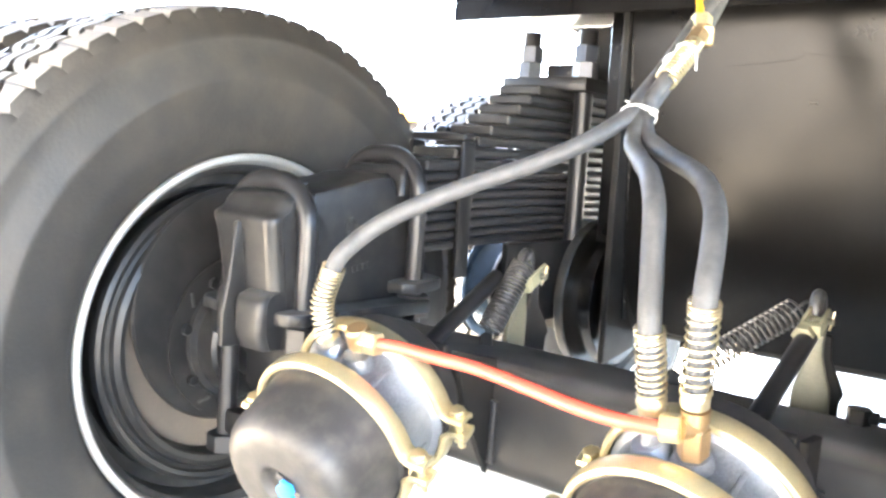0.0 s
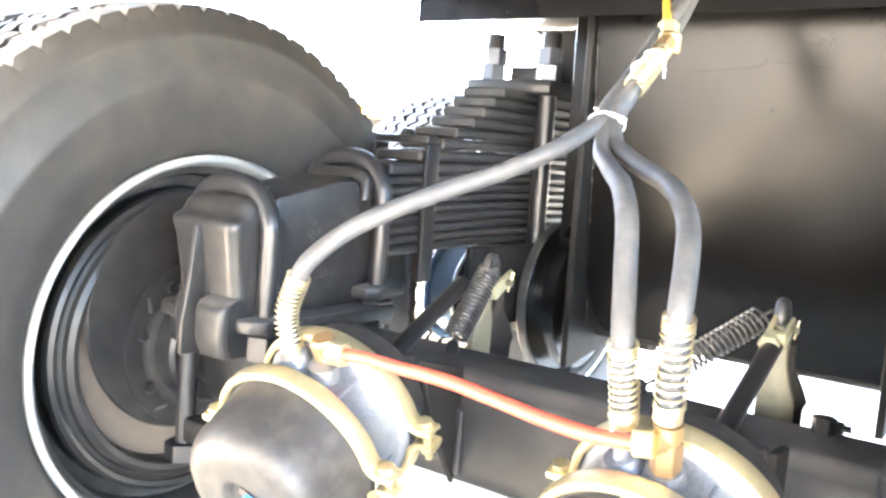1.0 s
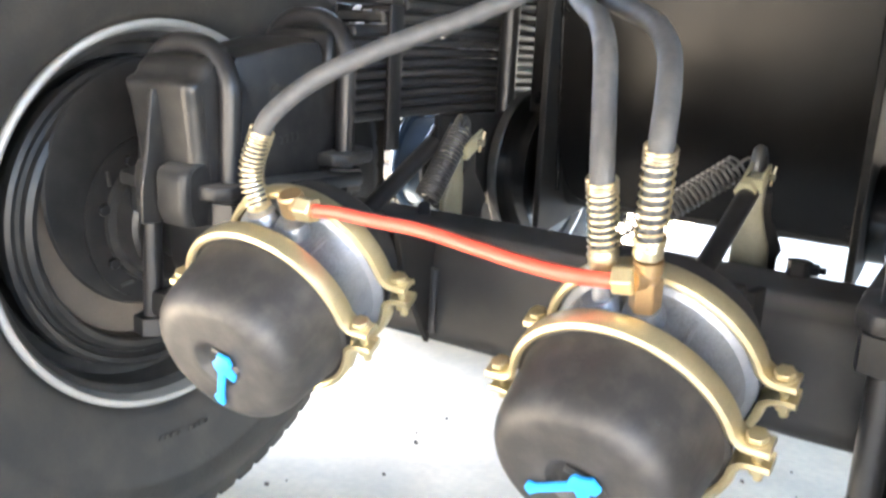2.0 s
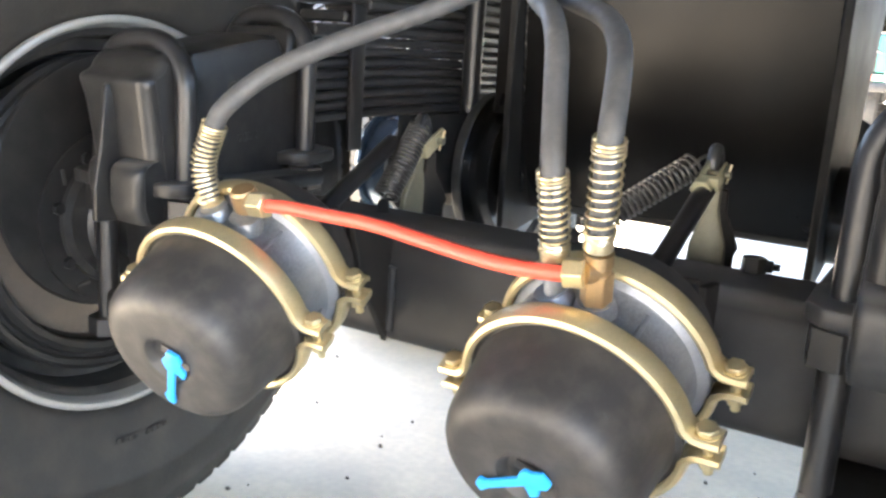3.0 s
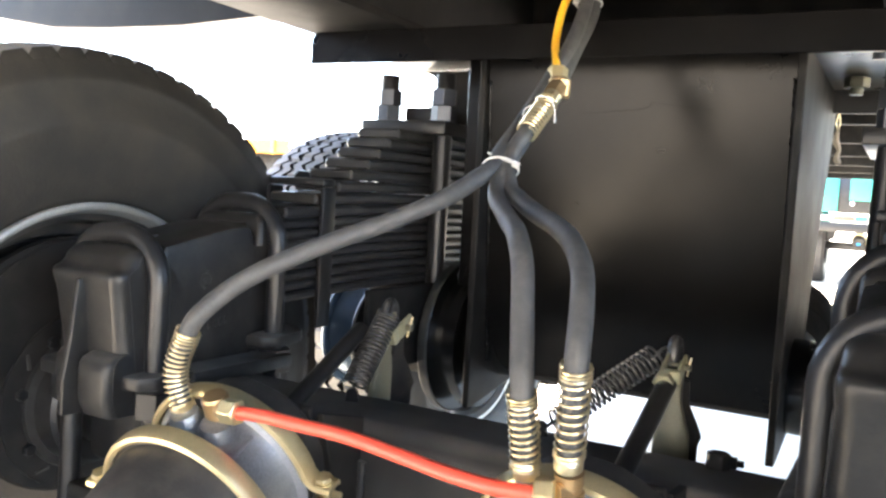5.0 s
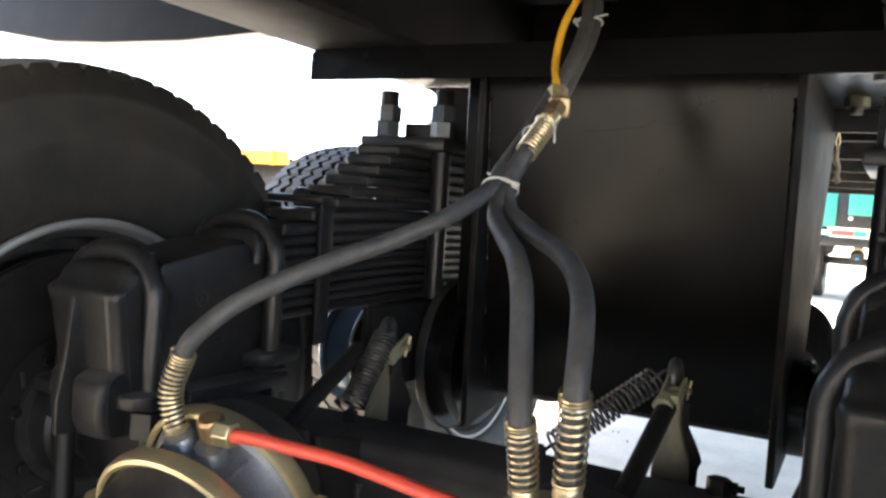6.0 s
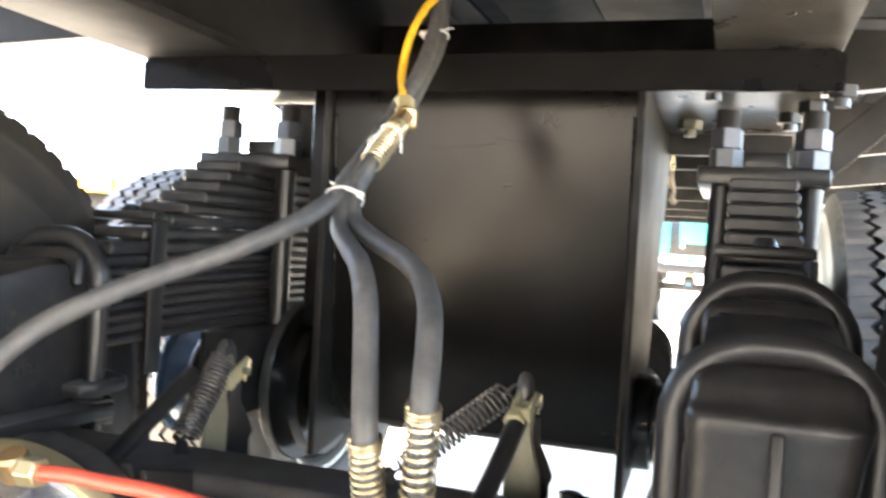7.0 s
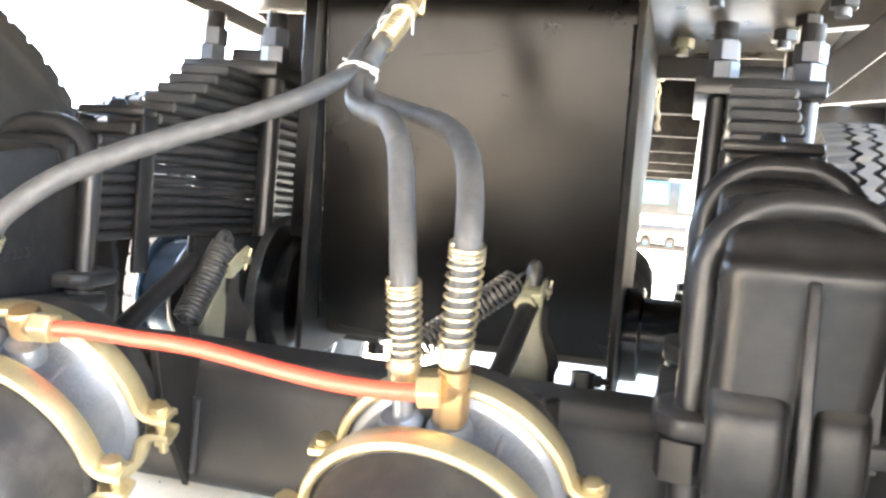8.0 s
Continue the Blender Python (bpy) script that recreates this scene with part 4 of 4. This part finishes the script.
hose_a = air_hose([(0.1668, -0.2335, 0.6390), (0.167, -0.2400, 0.6680), (0.167, -0.2530, 0.7095)],
                  [(0.1548, -0.2325, 0.7585), (0.1407, -0.2076, 0.8016), (0.1172, -0.1703, 0.8258), (0.0896, -0.1259, 0.8351), (0.0584, -0.074, 0.8449), (0.0305, -0.0311, 0.8585), (0.0159, 0.0096, 0.8837),
                   (0.0114, 0.064, 0.9197), (0.008, 0.1672, 0.9964), (0.0067, 0.2328, 1.058), (0.0031, 0.2998, 1.1244), (-0.0047, 0.329, 1.2007)],
                  "grey-black rubber air hose with wire guard")
air_hose([(0.2035, -0.2400, 0.6540), (0.2080, -0.2515, 0.695), (0.2125, -0.2645, 0.7385)],
         [(0.2040, -0.2375, 0.7755), (0.1895, -0.2017, 0.8023), (0.1665, -0.1639, 0.8209), (0.138, -0.1256, 0.8324), (0.1007, -0.0874, 0.8434), (0.0621, -0.0419, 0.8558), (0.0321, -0.0041, 0.869),
          (0.0150, 0.0276, 0.9001), (0.0185, 0.0549, 0.929), (0.024, 0.078, 0.953)],
         "grey-black rubber air hose rising from the brass tee")
air_hose([(-0.183, -0.244, 0.622), (-0.193, -0.251, 0.668), (-0.178, -0.252, 0.711)],
         [(-0.168, -0.244, 0.731), (-0.150, -0.218, 0.757), (-0.120, -0.188, 0.781), (-0.084, -0.148, 0.805), (-0.044, -0.108, 0.828), (-0.008, -0.068, 0.854), (0.004, -0.032, 0.874), (0.006, 0.004, 0.890),
          (0.002, 0.04, 0.914), (-0.002, 0.10, 0.952), (0.000, 0.165, 1.008), (0.004, 0.228, 1.07), (-0.004, 0.294, 1.14), (-0.018, 0.33, 1.20)],
         "long grey-black air hose arching across to the bundle", 13.0)

# upper end of the tee's hose: guard, brass tee and yellow line
upper = thing("brass_branch", Matrix(), "brass branch fitting with wire guard and yellow line", "pipe fitting")
a, b = Vector((0.0225, 0.052, 0.932)), Vector((0.028, 0.100, 0.974))
part("spring_guard", helix([a, b], 0.0118, 11, 0.0014, 6), M_WIRE, upper)
part("ferrule", lathe([(0, 0), (0.0112, 0), (0.0112, 0.02), (0, 0.02)], 20, m=aim(b - (b - a).normalized() * 0.008, b + (b - a))), M_WIRE, upper)
c = Vector((0.026, 0.135, 1.000))
part("body", hexagon(0.0125, 0.036, m=aim(b, c)), M_BRASS, upper)
part("elbow", lathe([(0, -0.012), (0.012, -0.012), (0.0135, -0.008), (0.0135, 0.010), (0.009, 0.014), (0, 0.014)], 20, m=Matrix.Translation((0.018, 0.156, 0.998))), M_BRASS, upper)
part("nut", hexagon(0.0132, 0.018, m=aim((0.010, 0.168, 1.008), (0.006, 0.178, 1.040))), M_GOLD, upper, "bright gold hexagon union nut")
part("yellow_line", tube(smooth_line([(0.006, 0.1727, 1.0215), (-0.0007, 0.1873, 1.0373), (-0.0213, 0.2317, 1.0695), (-0.0264, 0.2621, 1.1213), (-0.0177, 0.291, 1.17), (0.0009, 0.3197, 1.2114), (0.0169, 0.3336, 1.2624)], 6), 0.0052, 14), M_YELLOW, upper, "yellow nylon air line")

# brass tee on one chamber, elbow on the other, red line between
red_line = thing("red_air_line", Matrix(), "glossy red nylon air line between the two chambers", "air line")
tee = thing("brass_tee", Matrix(), "brass tee fitting on the chamber port", "pipe fitting")
p, q = Vector((0.2005, -0.224, 0.603)), Vector((0.2075, -0.2505, 0.690))
part("stem", hexagon(0.0128, 0.036, m=aim(p, q)), M_BRASS, tee)
part("neck", lathe([(0, 0.036), (0.0105, 0.036), (0.0105, 0.041), (0.0115, 0.042), (0.0115, 0.052), (0, 0.052)], 20, m=aim(p, q)), M_BRASS, tee)
part("union_nut", hexagon(0.0122, 0.016, m=aim((0.1985, -0.2480, 0.6365), (0.15, -0.2560, 0.6320))), M_GOLD, red_line, "gold hexagon union nut")
part("branch", tube([(0.2035, -0.2360, 0.6370), (0.1965, -0.2485, 0.6365)], 0.009, 14), M_BRASS, tee)
part("hose_port", lathe([(0, 0), (0.0080, 0), (0.0080, 0.039), (0, 0.039)], 18, m=aim((0.166, -0.224, 0.602), (0.1668, -0.2335, 0.6390))), M_ALU, hose_a, "grey cast port")
elbow = thing("brass_elbow", Matrix(), "brass elbow fitting on the chamber port", "pipe fitting")
p, q = Vector((-0.146, -0.232, 0.615)), Vector((-0.144, -0.25, 0.655))
part("stem", lathe([(0, 0), (0.010, 0), (0.010, 0.018), (0.013, 0.020), (0.013, 0.040), (0.011, 0.043), (0, 0.043)], 20, m=aim(p, q)), M_BRASS, elbow)
part("union_nut", hexagon(0.0125, 0.018, m=aim((-0.131, -0.2495, 0.642), (-0.10, -0.249, 0.643))), M_GOLD, red_line, "gold hexagon union nut")
part("branch", tube([(-0.145, -0.246, 0.643), (-0.128, -0.251, 0.643)], 0.009, 14), M_BRASS, elbow)
red = tube(smooth_line([(-0.122, -0.250, 0.642), (-0.088, -0.247, 0.644), (-0.050, -0.246, 0.643), (0.003, -0.246, 0.6425), (0.063, -0.248, 0.637), (0.108, -0.2535, 0.634), (0.150, -0.258, 0.6335), (0.190, -0.254, 0.6350)], 8), 0.0063, 14)
part("line", red, M_RED, red_line)


def cable_tie(at, ahead, rx, ry, head_turn, tail):
    t = thing("cable_tie", aim(at, Vector(at) + Vector(ahead)), "white nylon cable tie round the hoses", "cable tie", "cable ties")
    ring = [(rx * math.cos(a), ry * math.sin(a), 0) for a in (2 * math.pi * k / 36 for k in range(36))]
    band = tube(ring, 0.0009, 8, close=True)
    tube([(x * 1.005, y * 1.005, 0.0010) for x, y, z in ring], 0.0009, 8, band, True)
    part("band", band, M_TIE, t)
    hx, hy = rx * math.cos(head_turn), ry * math.sin(head_turn)
    part("head", box((0.008, 0.0058, 0.006), (0, 0, 0), 0.001), M_TIE, t, m=pose(hx, hy, 0, 0, 0, 30))
    back = t.matrix_basis.inverted()
    part("tail", tube(smooth_line([(hx, hy, 0)] + [back @ Vector(p) for p in tail], 4), 0.0011, 6), M_TIE, t)
    return t


cable_tie((0.0135, 0.010, 0.889), (-0.1, 0.75, 0.6), 0.0205, 0.0150, 2.7, [(-0.004, 0.012, 0.906)])
cable_tie((0.018, 0.088, 0.956), (-0.05, 0.75, 0.6), 0.0155, 0.0135, 2.7, [(0.020, 0.080, 0.976), (0.036, 0.080, 0.976), (0.042, 0.084, 0.966), (0.043, 0.086, 0.948)])
cable_tie((-0.004, 0.300, 1.135), (-0.05, 0.5, 0.8), 0.019, 0.0115, 0.4, [(0.022, 0.300, 1.146)])


# ---- hanging rag and fitting beyond the bracket ----
rag = thing("hanging_rag", pose(0.264, 1.12, 1.045) @ Matrix.Diagonal((0.6, 0.6, 0.6, 1)), "brown rag hanging on a brass fitting under the frame", "rag")
part("fitting", hexagon(0.018, 0.025, (0, 0, 0.07)), M_BRASS, rag)
part("loop", tube([(0, 0, 0.07), (0.006, 0, 0.03), (0.0, 0, 0.0), (-0.008, 0, 0.03), (0, 0, 0.07)], 0.002, 6), M_WIRE, rag)
part("cord", tube([(0, 0, 0.09), (0, -0.02, 0.325)], 0.004, 8), M_PAINT, rag)
part("cloth", tube(smooth_line([(0, 0, 0.005), (-0.004, 0, -0.03), (0.008, 0.002, -0.06), (0.004, 0, -0.09), (0.012, 0, -0.11)], 4), [0.006 + 0.005 * math.sin(0.35 * k) ** 2 for k in range(17)], 8), M_CLOTH, rag)


# ---- unseen walls added behind to shape shade and reflections ----
# white wall added out of view, brightens what the face plate mirrors
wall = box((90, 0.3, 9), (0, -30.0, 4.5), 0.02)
# added out of view, keeps the sun off the ground behind the axle
shade_wall = box((0.3, 6.15, 3.6), (-3.4, -3.725, 1.8), 0.02)
solid("wall_west", shade_wall, M_GREY, "unseen plain grey wall added to shade the ground behind", "wall", kind="structure", smooth=False)
solid("wall_south", wall, M_WALL, "unseen plain white wall added for the face plate's reflection", "wall", kind="structure", smooth=False)

# ---- neighbouring vehicles and distance ----
def far_trailer(x, y):
    t = thing("parked_trailer", pose(x, y, 0), "green trailer parked across the yard with red and white tape", "trailer")
    part("tail_panel", box((0.22, 0.05, 0.46), (-0.20, 0, 1.26), 0.01), M_GREEN, t)
    part("tail_panel", box((0.42, 0.05, 0.31), (0.26, 0, 1.355), 0.01), M_GREEN, t)
    part("tail_panel", box((0.40, 0.05, 0.40), (0.83, 0, 1.30), 0.01), M_GREEN, t)
    part("tail_panel", box((0.42, 0.05, 0.40), (-0.72, 0, 1.30), 0.01), M_GREEN, t)
    part("backboard", box((2.3, 0.04, 0.50), (0, 0.06, 1.28), 0.01), M_PAINT, t)
    part("rear_bumper", box((2.3, 0.06, 0.085), (0, -0.03, 0.955), 0.01), M_GREEN, t)
    for k, (a, b) in enumerate(((-0.31, -0.13), (-0.13, 0.14), (0.30, 0.56), (0.56, 0.82), (-0.85, -0.58), (-0.58, -0.31))):
        part("tape", box((b - a, 0.006, 0.065), ((a + b) / 2, -0.064, 0.955), 0.001), M_REDTAPE if k % 2 else M_WHITE, t)
    part("frame", box((0.9, 6, 0.25), (0, 3.1, 1.35), 0.02), M_PAINT, t)
    part("deck", box((2.4, 6, 0.12), (0, 3.1, 1.68), 0.02), M_PAINT, t)
    part("axle", box((1.6, 0.12, 0.12), (0.355, 1.0, 0.56), 0.02), M_PAINT, t)
    for s in (-1, 1):
        part("tyre", lathe([(0.25, -0.22), (0.48, -0.24), (0.53, -0.2), (0.53, 0.2), (0.48, 0.24), (0.25, 0.22)], 48, m=pose(0.355 + s * 0.84, 1.0, 0.53, 0, 90, 0)), M_TYRE, t)
        at = pose(0.355 + s * 0.18, 0.80, 0.66, -65, 0, 0)
        chamber = part("brake_chamber", lathe([(0, -0.12), (0.07, -0.11), (0.085, -0.08), (0.085, 0), (0.09, 0.0), (0.09, 0.03), (0.08, 0.05), (0.08, 0.12), (0, 0.13)], 28, m=at), M_DOME, t)
        part("clamp", lathe([(0.088, -0.004), (0.104, -0.002), (0.104, 0.020), (0.088, 0.022)], 28, m=at), M_GOLD, chamber)
        part("release_tag", box((0.05, 0.03, 0.01), (0, 0, -0.124), 0.003), M_BLUE, chamber, m=at)
        hanger = prism([(-0.16, 0.90), (0.16, 0.90), (0.10, 0.66), (-0.04, 0.62), (-0.10, 0.70)], 0.12, "y", 0.7, 0.01, 1)
        part("spring_hanger", hanger, M_PAINT, t, m=pose(0.355 + s * 0.60, 0, 0))
    part("tail_beam", box((2.3, 0.08, 0.13), (0, 0.02, 0.835), 0.01), M_PAINT, t)
    part("side_panel", box((0.5, 0.05, 0.6), (2.2, 0, 1.75), 0.01), M_GREEN, t)
    part("headboard", box((4.6, 0.05, 0.06), (0.2, 0.03, 1.76), 0.01), M_GREEN, t)
    part("lamp", lathe([(0, 0.02), (0.025, 0.015), (0.03, 0)], 20, m=pose(0.09, -0.03, 1.16, 90, 0, 0)), M_WHITE, t)
    return t


far_trailer(-0.40, 12.0)


def flat_truck(x, y, turn, paint, label):
    t = thing("parked_truck", pose(x, y, 0, 0, 0, turn), label, "truck")
    part("side_rail", box((9, 0.12, 0.26), (0, -1.2, 1.66), 0.02), paint, t)
    part("side_rail", box((9, 0.12, 0.26), (0, 1.2, 1.66), 0.02), paint, t)
    part("deck", box((9, 2.28, 0.1), (0, 0, 1.60), 0.02), M_PAINT, t)
    for k in range(7):
        part("stake", box((0.09, 0.05, 0.30), (-4.2 + 1.4 * k, -1.285, 1.66), 0.01), paint, t)
    for k in (-2.2, -0.9, 2.6):
        for s in (-1, 1):
            part("tyre", lathe([(0.25, -0.14), (0.48, -0.16), (0.53, -0.12), (0.53, 0.12), (0.48, 0.16), (0.25, 0.14)], 48, m=pose(k, s * 0.95, 0.53, 90, 0, 0)), M_TYRE, t)
    part("frame", box((8.6, 0.9, 0.5), (0, 0, 1.3), 0.02), M_PAINT, t)
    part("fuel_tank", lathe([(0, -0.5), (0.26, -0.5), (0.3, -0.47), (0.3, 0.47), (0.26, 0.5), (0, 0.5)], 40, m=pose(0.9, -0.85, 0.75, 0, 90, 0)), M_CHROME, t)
    return t


flat_truck(-14.5, 13.2, 0, M_ORANGE, "orange flatbed truck parked across the yard")

shed = thing("parked_box_truck", pose(2.85, 12.8, 0), "grey-blue box truck body parked beside the trailer", "truck")
part("body", box((2.4, 7.5, 2.3), (0, 0, 2.15), 0.03), M_GREY, shed)
for k in range(8):
    part("side_post", box((0.03, 0.06, 2.3), (-1.21, -3.5 + k, 2.15), 0.005), M_GREY, shed)
for y in (-2.6, 2.4):
    for s in (-1, 1):
        part("tyre", lathe([(0.25, -0.14), (0.48, -0.16), (0.53, -0.12), (0.53, 0.12), (0.48, 0.16), (0.25, 0.14)], 48, m=pose(s * 0.95, y, 0.53, 0, 90, 0)), M_TYRE, shed)
part("chassis", box((0.9, 7.5, 0.3), (0, 0, 0.85), 0.02), M_PAINT, shed)
